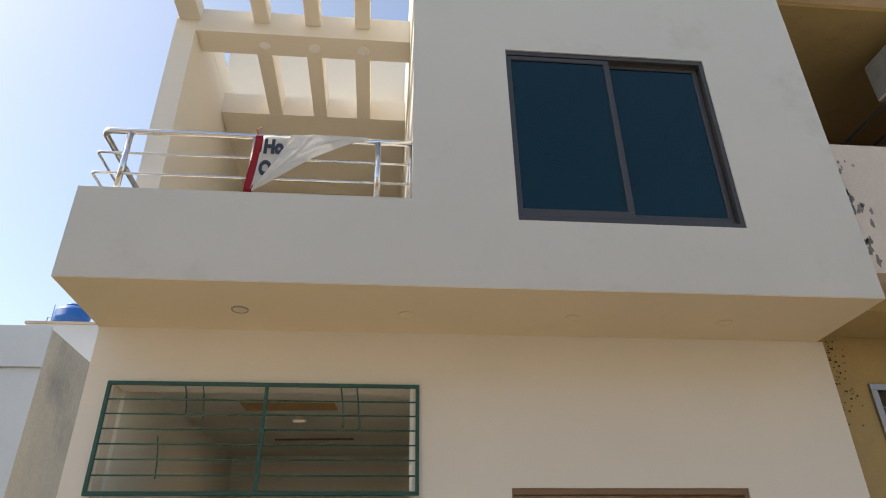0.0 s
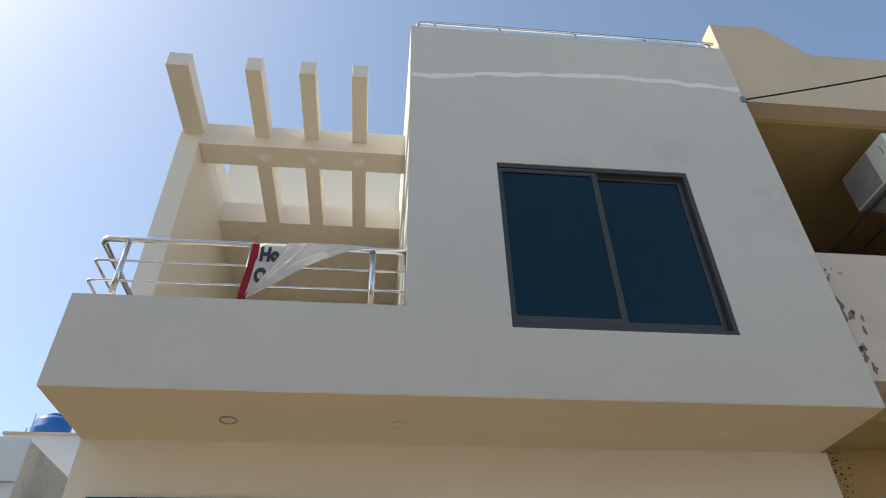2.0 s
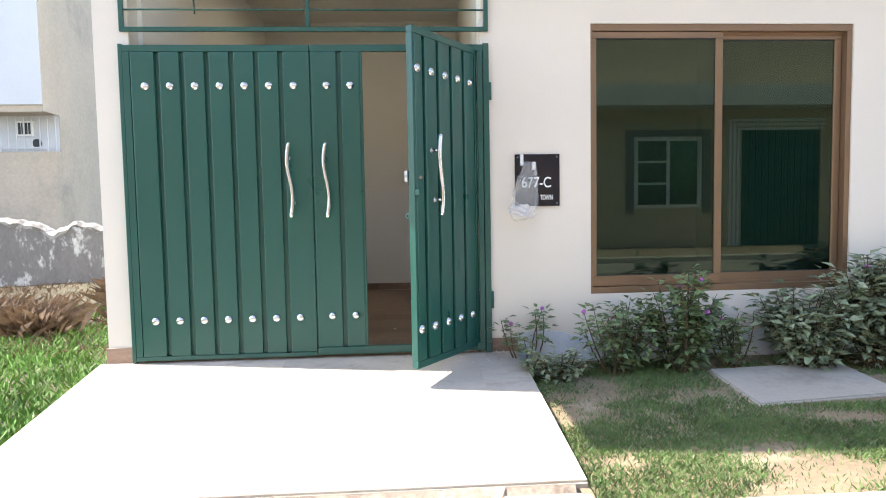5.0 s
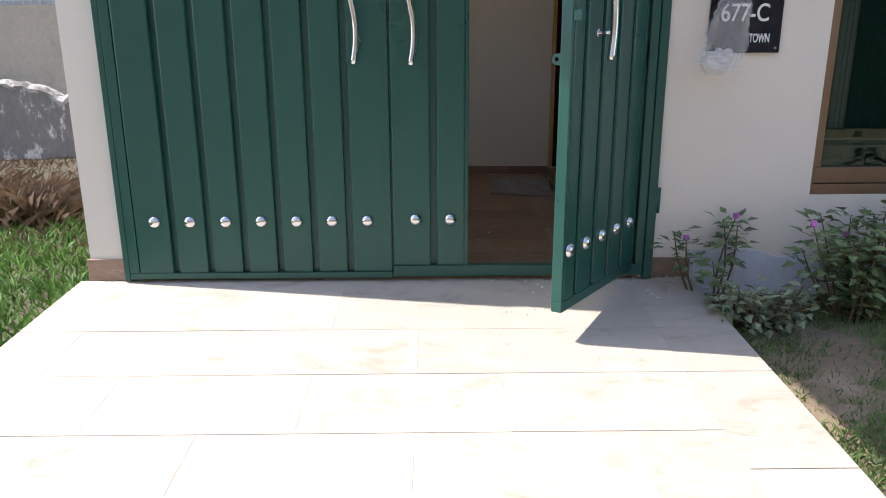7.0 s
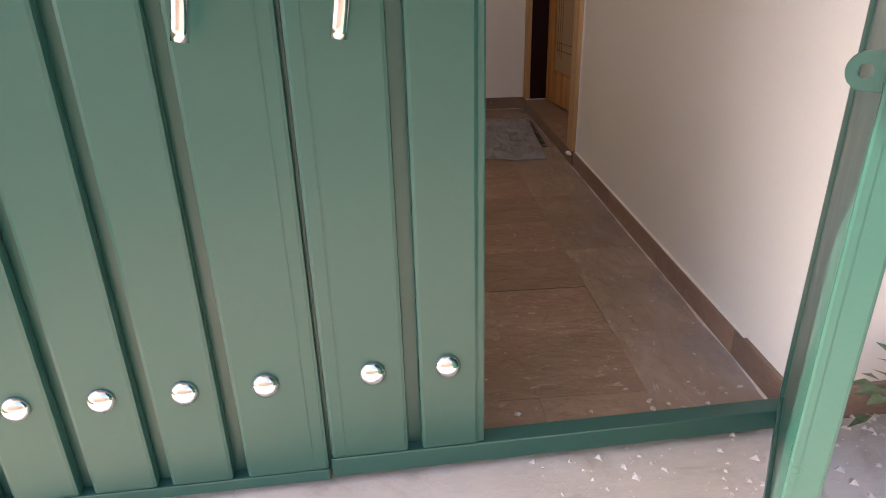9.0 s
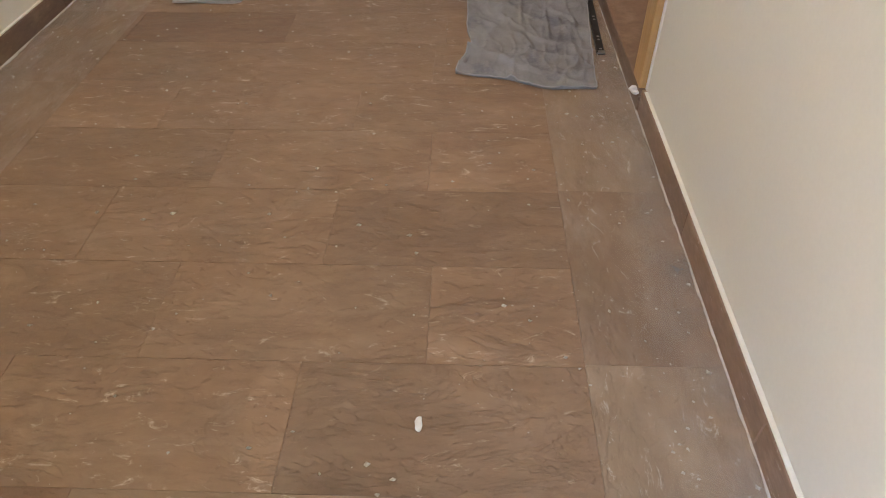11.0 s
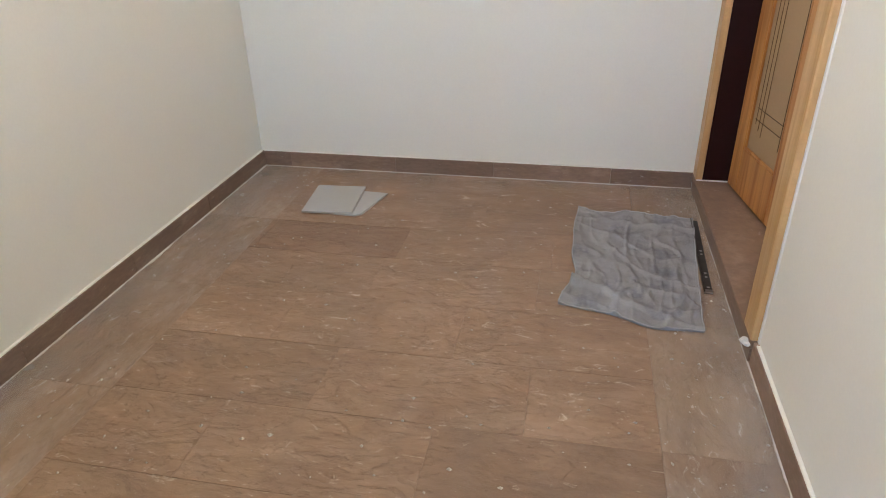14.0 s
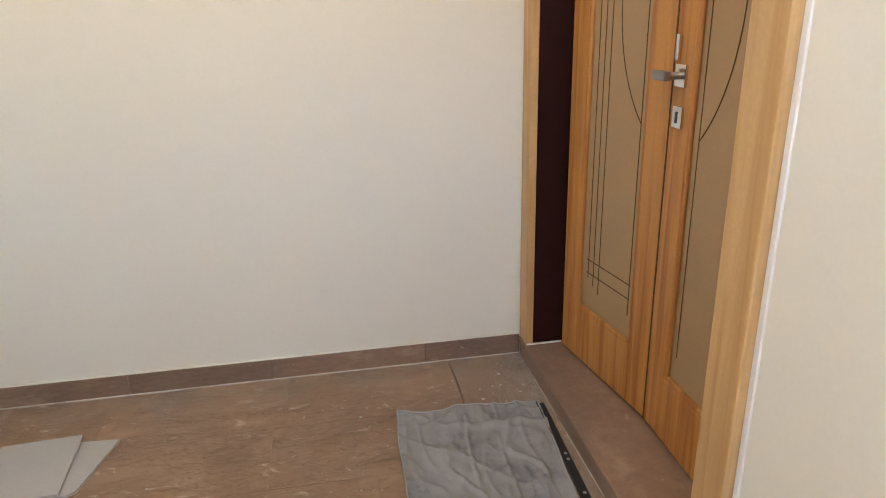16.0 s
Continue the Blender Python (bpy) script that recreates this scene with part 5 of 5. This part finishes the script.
nh = empty("neighbour_house", (0.2, 0, 0), "two-storey grey plastered house beyond the vacant plot", "house")
part("side_wall", boxes([(-6.112, -6.1, 10.5, 19, 3.25, 7.70), (-6.112, -6.1, 11.19, 19, -0.6, 3.25)]), CEMENT, nh, "bare cement side wall")
part("upper_wall", solid((-18, -9.2, -7.28, -6.112), (10.5, 10.72), (3.40, 4.36, 5.80, 7.70), lambda x, y, z: not (-9.2 < x < -7.28 and 4.36 < z < 5.8)), BLUEWHITE, nh, "pale grey painted front")
part("parapet_band", box(-18, -6.098, 10.40, 10.499, 6.72, 7.76, bevel=0.01), BLUEWHITE, nh)
part("soffit", box(-18, -6.113, 10.55, 12.2, 3.25, 3.40), CEMENT, nh)
part("lower_wall", box(-18, -6.113, 11.2, 11.4, -0.6, 3.25), BLUEWHITE, nh)
part("yard_wall", box(-18, -6.10, 11.02, 11.185, -0.6, 2.42), CEMENT, nh, "stained cement yard wall")
part("roof", box(-18, -6.12, 10.72, 19, 6.9, 7.1), CEMENT, nh)
win = part("window", boxes([(-9.2, -7.28, 10.52, 10.58, 4.36, 4.42), (-9.2, -7.28, 10.52, 10.58, 5.74, 5.80), (-7.34, -7.28, 10.52, 10.58, 4.42, 5.74), (-9.2, -9.14, 10.52, 10.58, 4.42, 5.74), (-8.27, -8.21, 10.52, 10.58, 4.42, 5.74)], bevel=0.004), BRONZE, nh)
part("pane", box(-9.14, -7.34, 10.55, 10.556, 4.42, 5.74), GLASS_SKY, win)
# dark backing whose colour stands for the interior's shade
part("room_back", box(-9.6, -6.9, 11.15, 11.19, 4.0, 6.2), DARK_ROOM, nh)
for i in range(44):
    x = -13.6 + 0.173 * i
    part("grille_bar", box(x, x + 0.02, 11.06, 11.08, 2.42, 3.22), BLUEWHITE, nh)
part("grille_rail", boxes([(-13.7, -6.12, 11.055, 11.085, 3.16, 3.19), (-13.7, -6.12, 11.055, 11.085, 2.5, 2.53)]), BLUEWHITE, nh)
vent = part("vent", box(-7.02, -6.66, 11.12, 11.2, 2.78, 3.12), WHITE, nh, "small barred vent window")
part("vent_opening", boxes([(-6.98 + 0.075 * i, -6.93 + 0.075 * i, 11.10, 11.122, 2.82, 3.08) for i in range(4)]), BLACK, vent)
part("fan_outlet", lathe([(0.10, 0), (0.10, 0.03), (0.06, 0.035)], 18, pose(-6.62, 11.2, 2.62, 90)), BLACK, nh)
mum = empty("rooftop_stair_room", (0.2, 0, 7.1), "grey plastered stair room on the neighbouring roof", "house")
part("wall", box(-8.6, -6.12, 13.9, 18, 0.0, 2.10), BLUEWHITE, mum)
part("coping", box(-8.65, -6.07, 13.85, 18.05, 2.10, 2.18, bevel=0.01), CEMENT, mum)
tank = empty("water_tank", (-7.50, 14.6, 9.28), "blue plastic water tank on the neighbouring roof", "water tank")
part("tank_body", lathe([(0.50, 0), (0.52, 0.04), (0.52, 0.26), (0.535, 0.29), (0.52, 0.32), (0.52, 0.52), (0.47, 0.62), (0.30, 0.72), (0.24, 0.74)], 32), BLUE, tank, smooth=True)
part("lid", lathe([(0.23, 0.74), (0.24, 0.80), (0.20, 0.83)], 24), BLUE, tank, smooth=True)
part("pipe", tube([(-0.72, 0, 0), (-0.72, 0, 0.42), (-0.5, 0, 0.42)], 0.018, 8), DULL_STEEL, tank)
part("pipe", tube([(-0.60, 0, 0), (-0.60, 0, 0.85)], 0.014, 8), DULL_STEEL, tank)

# ---- adjoining house to the right ----
adj = empty("adjoining_house", (0, 0, 0), "older beige plastered house built against this one", "house")
NX = 6.13
bm = bmesh.new()
prof = [(NX, 7.36), (NX, 8.86), (6.80, 8.88), (7.28, 8.36), (12.0, 8.36), (12.0, 7.36)]
a, b = [bm.verts.new((x, -0.93, z)) for x, z in prof], [bm.verts.new((x, -0.70, z)) for x, z in prof]
bm.faces.new(a), bm.faces.new(b[::-1])
for i in range(6):
    bm.faces.new((a[i], a[(i + 1) % 6], b[(i + 1) % 6], b[i]))
part("parapet", bm, BEIGE_N, adj, "beige stepped parapet")
part("ceiling", box(NX, 12, -0.70, 5, 7.30, 7.6), OCHRE_N, adj)
part("balcony_wall", box(NX, 12, -0.93, -0.75, 3.87, 5.19), PINK_N, adj, "pinkish balcony wall with flaking plaster")
part("balcony_floor", box(NX, 12, -0.75, 5, 3.87, 4.05), BEIGE_N, adj)
# recess walls coloured dark brown to stand in for deep shade
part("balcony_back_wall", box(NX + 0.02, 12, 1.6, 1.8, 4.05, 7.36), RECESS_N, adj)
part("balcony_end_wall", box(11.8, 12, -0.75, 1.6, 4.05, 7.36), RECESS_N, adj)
# unseen pier, added to close the recess in and keep it dark
part("added_recess_screen", box(8.9, 12, -0.75, -0.5, 5.19, 7.36), BEIGE_N, adj)
for k in range(26):
    rng = random.Random(80 + k)
    bm = bmesh.new()
    big = k in (6, 13, 14)
    cx, cz, n = NX + 0.012 + (0.10 if big else 0.17) * rng.random() ** 2, 3.95 + 1.15 * rng.random(), 11
    sx, sz = (0.030, 0.055) if big else (0.008 + 0.016 * rng.random(), 0.012 + 0.035 * rng.random())
    ring = [(max(NX + 0.001, cx + sx * rng.uniform(0.4, 1.3) * math.cos(6.283 * i / n)), cz + sz * rng.uniform(0.4, 1.3) * math.sin(6.283 * i / n)) for i in range(n)]
    rim = [bm.verts.new((x, -0.933, z)) for x, z in ring]
    back = [bm.verts.new((x, -0.929, z)) for x, z in ring]
    bm.faces.new(rim)
    for i in range(n):
        bm.faces.new((rim[i], rim[(i + 1) % n], back[(i + 1) % n], back[i]))
    part("plaster_scar", bm, OLD_CEMENT, adj, "grey scar of flaked plaster")
part("soffit_band", box(NX + 0.02, 12, -0.55, 0.05, 3.70, 3.87), OCHRE_N, adj)
part("ground_wall", solid((NX, 6.56, 8.0, 12), (0.10, 0.33), (-0.6, 1.9, 3.26, 3.87), lambda x, y, z: not (6.56 < x < 8.0 and 1.9 < z < 3.26)), OCHRE_N, adj)
mould = random.Random(31)
specks = []
for k in range(110):
    sx, sz, h = NX + 0.056 + 0.26 * mould.random() ** 1.7, 2.75 + 0.95 * mould.random() ** 0.7, mould.uniform(0.003, 0.016)
    specks.append((sx, sx + h * mould.uniform(0.7, 1.8), 0.097, 0.1005, sz, sz + h))
part("mould_specks", boxes(specks), MOULD, adj, "black mould specks along the joint")
aw = part("window_frame", boxes([(6.56, 8.0, 0.07, 0.16, 3.20, 3.26), (6.56, 8.0, 0.07, 0.16, 1.9, 1.96), (6.56, 6.62, 0.07, 0.16, 1.96, 3.2), (7.94, 8.0, 0.07, 0.16, 1.96, 3.2)], bevel=0.004), DULL_STEEL, adj)
for i in range(6):
    part("grille_bar", tube([(6.62, 0.10, 2.1 + 0.19 * i), (7.94, 0.10, 2.1 + 0.19 * i)], 0.008, 6), DULL_STEEL, aw)
# backing painted dark in place of an unlit interior
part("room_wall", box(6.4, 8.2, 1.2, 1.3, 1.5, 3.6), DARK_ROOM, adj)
ac = empty("air_conditioner", (7.74, -0.82, 6.57), "white box air-conditioner hung high under the balcony ceiling", "air conditioner")
part("casing", box(0, 0.56, 0, 0.78, 0.012, 0.53, bevel=0.014), WHITE, ac)
part("side_louvre", boxes([(-0.004, 0.003, 0.31, 0.76, 0.035 + 0.030 * i, 0.055 + 0.030 * i) for i in range(16)]), AC_GREY, ac, "grey louvred side panel")
part("louvre_back", box(-0.002, 0.002, 0.30, 0.77, 0.03, 0.515), AC_GREY, ac)
part("side_slot", box(-0.003, 0.002, 0.10, 0.108, 0.30, 0.42), BLACK, ac)
part("front_vent", box(0.10, 0.30, -0.003, 0.004, 0.36, 0.49, bevel=0.001), BLACK, ac)
part("front_grille", boxes([(0.04, 0.52, -0.005, 0.002, 0.05 + 0.032 * i, 0.062 + 0.032 * i) for i in range(9)]), WHITE, ac)
part("base_pan", box(0.012, 0.548, 0.012, 0.768, 0.0, 0.013), AC_GREY, ac, "dull drip pan under the unit")
part("drain", lathe([(0.014, -0.004), (0.014, 0.001)], 12, pose(0.30, 0.30, 0)), BLACK, ac)
for x in (0.06, 0.46):
    part("bracket", box(x, x + 0.035, 0.10, 2.42, -0.035, 0.0), DULL_STEEL, ac)
wire = empty("overhead_cable", (0, 0, 0), "black overhead cable fixed to the wall's corner", "cable")
part("cable", tube([(6.10 + 5 * t, -0.965 - 1.9 * t, 7.34 + 0.05 * t - 0.5 * t * (1 - t)) for t in [i / 16 for i in range(17)]], 0.011, 6), CABLE, wire, smooth=True)
part("anchor", box(6.07, 6.115, -0.985, -0.955, 7.30, 7.38, bevel=0.004), DULL_STEEL, wire)

# ---- across the street, seen in the window glass ----
opp = empty("opposite_house", (0, 0, 0), "cream two-storey house across the street", "house")
OY = -13.2
part("wall", solid((-14, 8.3, 10.2, 11.4, 13.7, 24), (OY - 0.25, OY), (-0.6, 0.85, 2.80, 3.0, 7.4),
     lambda x, y, z: not (8.3 < x < 10.2 and 0.85 < z < 2.8) and not (11.4 < x < 13.7 and z < 3.0)), BEIGE_N, opp)
part("canopy", box(-14, 24, OY, OY + 0.9, 3.55, 4.1), PAINT_GREY, opp)
ow = part("window", boxes([(8.3, 10.2, OY - 0.08, OY + 0.03, 0.85, 0.95), (8.3, 10.2, OY - 0.08, OY + 0.03, 2.70, 2.8), (8.3, 8.4, OY - 0.08, OY + 0.03, 0.95, 2.70), (10.1, 10.2, OY - 0.08, OY + 0.03, 0.95, 2.70),
                           (9.22, 9.30, OY - 0.06, OY + 0.02, 0.95, 2.70), (8.4, 9.22, OY - 0.05, OY + 0.01, 1.5, 1.56), (8.4, 9.22, OY - 0.05, OY + 0.01, 2.1, 2.16)]), WHITE, opp)
part("pane", box(8.4, 10.1, OY - 0.04, OY - 0.03, 0.95, 2.70), GLASS_GREEN, ow)
part("surround", boxes([(8.05, 8.28, OY, OY + 0.06, 0.7, 3.0), (10.22, 10.45, OY, OY + 0.06, 0.7, 3.0), (8.28, 10.22, OY, OY + 0.06, 2.82, 3.0)]), DARK_ROOM, ow)
# dark-coloured backing, shade of the room painted in
part("room_wall", box(7.5, 10.2, OY - 2.0, OY - 1.9, 0, 3.5), DARK_ROOM, opp)
for k in range(3):
    part("door_moulding", boxes([(11.25 - 0.12 * k, 11.32 - 0.12 * k, OY, OY + 0.05, -0.3, 3.05 + 0.12 * k), (11.32 - 0.12 * k, 13.8, OY, OY + 0.05, 2.98 + 0.12 * k, 3.05 + 0.12 * k)]), WHITE, opp)
og = part("gate", box(11.4, 13.7, OY - 0.12, OY - 0.06, -0.25, 3.0), GREEN, opp)
for k in range(12):
    part("gate_rib", box(11.45 + 0.19 * k, 11.49 + 0.19 * k, OY - 0.06, OY - 0.035, -0.2, 2.95), GREEN, og)
part("pier", boxes([(6.2, 6.7, OY - 0.02, OY + 0.25, -0.4 + 0.42 * k, -0.02 + 0.42 * k) for k in range(8)], bevel=0.02), CEMENT, opp)
part("roof", box(-14, 24, OY - 9, OY, 7.0, 7.3), CEMENT, opp)
structure("far_kerb", box(-30, 30, -9.8, -9.5, -0.45, -0.18, bevel=0.02), CONCRETE, "low kerb across the street", "kerb")
structure("far_verge", box(-30, 30, -13.2, -9.8, -0.45, -0.24), SOIL, "bare verge across the street", "ground")

# ---- paving, floor tiles and skirting ----
def flat(y):
    return 0.0


def on_ramp(y):
    return ramp_z(y)


paving(ramp, -0.30, 2.32, ramp_rows[:4], (1.33, 1.34, 1.645, 1.338), 0.685, RAMP_TILE, "paving_slab", on_ramp, GATE_SLOPE)
for x0, x1 in ((-0.30, 0.98), (0.98, 2.32)):
    lay(ramp, x0, x1, -0.53, -0.015, RAMP_TILE, "paving_slab", on_ramp, GATE_SLOPE)
for y0, y1 in ((-1.79, -1.40), (-1.40, -0.87), (-0.87, -0.53), (-0.53, -0.015)):
    lay(ramp, 2.32, 2.64, y0, y1, RAMP_TILE, "paving_slab", on_ramp, GATE_SLOPE, False)
ys = [0.0, 0.152, 0.462, 0.772, 1.082, 1.392, 1.705, 2.018, 2.332, 2.652, 2.935, 3.262, 3.604]
rows = list(zip(ys, ys[1:]))
starts = (1.10, 1.41, 1.045, 1.424, 1.70, 1.418, 1.673, 0.762, 1.658, 1.05, 1.36, 0.75)


def slab_tone(x, y):
    """The stone of each slab: a few are markedly darker, redder or paler than their neighbours."""
    if x > 1.45 and (1.40 < y < 1.70 or 0.78 < y < 1.08):
        return FLOOR_DARK
    if x < 0.75 and (2.65 < y < 2.93 or 0.78 < y < 1.08 or 0.46 < y < 0.77):
        return FLOOR_RUST
    if 1.0 < x < 1.7 and 0.46 < y < 0.77:
        return FLOOR_PALE
    return FLOOR_TILE


paving(floor, 0.38, 2.05, rows, starts, 0.648, FLOOR_TILE, "floor_tile", flat, 0.0, slab_tone)
for x0, x1, cuts in ((0.031, 0.38, (0.0, 0.42, 1.05, 1.69, 2.32, 2.94, 3.604)), (2.05, 2.352, (0.0, 0.46, 1.09, 1.715, 2.345, 2.98, 3.604))):
    for y0, y1 in zip(cuts, cuts[1:]):
        pale = x0 > 1 and (abs(y0 - 1.715) < 0.01 or abs(y0 - 0.46) < 0.01)
        lay(floor, x0, x1, y0, y1, BORDER_PALE if pale else BORDER_TILE, "floor_tile", flat, 0.0, True)


def skirting(name, runs, label):
    th = tagged(new(name), label, "baseboard", "", "structure")
    for x0, x1, y0, y1 in runs:
        part("skirting_tile", box(x0, x1, y0, y1, 0.0, 0.086, bevel=0.002), SKIRT, th)
    return th


def cut(a, b, joints):
    js = [a] + [j for j in joints if a < j < b] + [b]
    return [(p + 0.0008, q - 0.0008) for p, q in zip(js, js[1:])]


skirting("skirting_back", [(p, q, 3.605, 3.622) for p, q in cut(0.03, 2.353, (0.19, 0.80, 1.34, 1.95))], "brown stone skirting along the back wall")
skirting("skirting_left", [(0.010, 0.030, p, q) for p, q in cut(0.20, 3.622, (0.5, 1.1, 1.75, 2.36, 2.97))], "brown stone skirting along the left wall")
skirting("skirting_right", [(2.355, 2.372, p, q) for p, q in cut(0.0, 2.155, (0.3, 0.9, 1.52))], "brown stone skirting along the right wall")
structure("skirting_dust", boxes([(0.03, 2.353, 3.607, 3.618, 0.087, 0.092), (0.013, 0.028, 0.25, 3.60, 0.087, 0.092), (2.357, 2.369, 0.25, 2.13, 0.087, 0.092)], bevel=0.002), PAINT_PORCH, "dusty paint line on top of the skirting", "trim")


def ragged_line(name, along, fixed, a, b, sign, material, label, wide=0.010, seed=0):
    """A thin uneven strip of dust on the floor at a wall's foot."""
    bm = bmesh.new()
    prev = None
    n = int((b - a) / 0.02)
    for i in range(n + 1):
        t = a + (b - a) * i / n
        w = max(0.0015, wide * (0.6 + 1.1 * noise.noise(Vector((t * 5, seed, 0))) + 0.5 * noise.noise(Vector((t * 23, seed, 3)))))
        p = [(fixed, 0.0046), (fixed + sign * w * 0.6, 0.0034), (fixed + sign * w, 0.0006)]
        cur = [bm.verts.new((t, u, z) if along == 'x' else (u, t, z)) for u, z in p]
        if prev:
            for k in range(2):
                bm.faces.new((prev[k], cur[k], cur[k + 1], prev[k + 1]))
        prev = cur
    return structure(name, bm, material, label, "trim")




def dust_film(name, x0, x1, y0, y1, foot, width, along, label):
    """A film of wiped plaster dust on the floor, thickest at the wall's foot."""
    m = bpy.data.materials.new(name + "_film")
    m.use_nodes = True
    n, l = m.node_tree.nodes, m.node_tree.links
    p = n["Principled BSDF"]
    p.inputs["Base Color"].default_value = (0.55, 0.53, 0.52, 1)
    p.inputs["Roughness"].default_value = 1.0
    co, sep = n.new("ShaderNodeTexCoord"), n.new("ShaderNodeSeparateXYZ")
    l.new(co.outputs["Object"], sep.inputs[0])
    fade, wipe, cloud = n.new("ShaderNodeMapRange"), n.new("ShaderNodeTexNoise"), n.new("ShaderNodeMapRange")
    fade.interpolation_type = 'SMOOTHSTEP'
    fade.inputs[1].default_value, fade.inputs[2].default_value = foot + width, foot
    fade.inputs[3].default_value, fade.inputs[4].default_value = 0.0, 0.50
    l.new(sep.outputs[along], fade.inputs[0])
    wipe.inputs["Scale"].default_value, wipe.inputs["Detail"].default_value, wipe.inputs["Roughness"].default_value = 4.5, 8, 0.65
    l.new(co.outputs["Object"], wipe.inputs["Vector"])
    cloud.inputs[1].default_value, cloud.inputs[2].default_value = 0.36, 0.72
    l.new(wipe.outputs[0], cloud.inputs[0])
    mul = n.new("ShaderNodeMath")
    mul.operation = 'MULTIPLY'
    l.new(fade.outputs[0], mul.inputs[0])
    l.new(cloud.outputs[0], mul.inputs[1])
    l.new(mul.outputs[0], p.inputs["Alpha"])
    return structure(name, sheet(x0, x1, y0, y1, 0.15, lambda x, y: 0.0022), m, label, "trim")


dust_film("dust_film_right", 2.02, 2.353, 0.06, 3.60, 2.353, -0.21, 0, "wiped white dust on the floor by the right wall")
dust_film("dust_film_left", 0.032, 0.52, 0.06, 3.60, 0.032, 0.26, 0, "wiped white dust on the floor by the left wall")
dust_film("dust_film_back", 0.032, 2.353, 3.25, 3.603, 3.603, -0.22, 1, "wiped white dust on the floor by the back wall")
ragged_line("dust_line_right", 'y', 2.3545, 0.05, 3.60, -1, DUST, "uneven white dust line at the right skirting", 0.007, 1)
ragged_line("dust_line_left", 'y', 0.0305, 0.25, 3.60, 1, DUST, "uneven white dust line at the left skirting", 0.010, 2)
ragged_line("dust_line_back", 'x', 3.6045, 0.03, 2.35, -1, DUST, "uneven white dust line at the back skirting", 0.008, 3)
bm = bmesh.new()
prev = None
for i in range(121):
    x = 2.62 + 3.4 * i / 120
    top = 0.10 + 0.10 * noise.noise(Vector((x * 1.6, 2, 0))) + 0.035 * noise.noise(Vector((x * 8, 2, 0)))
    cur = [bm.verts.new((x, -0.003, -0.2)), bm.verts.new((x, -0.003, top - 0.004)), bm.verts.new((x, 0.001, top))]
    if prev:
        for k in range(2):
            bm.faces.new((prev[k], cur[k], cur[k + 1], prev[k + 1]))
    prev = cur
structure("limewash_base", bm, LIME, "uneven bluish limewash along the foot of the wall", "wall")

# the plot is not square: the porch and all in it lie askew to the street front, turned about the foot of its right wall
PORCH = Matrix.Translation((2.36, 0, 0)) @ Matrix.Rotation(radians(-3.1), 4, 'Z') @ Matrix.Translation((-2.36, 0, 0))
for name in ("wall_side_left", "wall_porch_back", "wall_porch_right", "room_floor", "wall_room_back", "ceiling_porch", "floor", "slot_fill_board", "ceiling_batten",
             "door_frame", "paint_line", "door_sill", "wall_hall_dark", "door_leaf", "door_leaf.001", "towel", "metal_strip", "loose_tile", "loose_tile.001",
             "plaster_crumbs", "plaster_lump", "plaster_chip", "skirting_back", "skirting_left", "skirting_right", "skirting_dust", "dust_line_right", "dust_line_left",
             "dust_line_back", "dust_film_right", "dust_film_left", "dust_film_back", porch_light.name, porch_glow.name):
    ob = bpy.data.objects[name]
    ob.matrix_basis = PORCH @ ob.matrix_basis
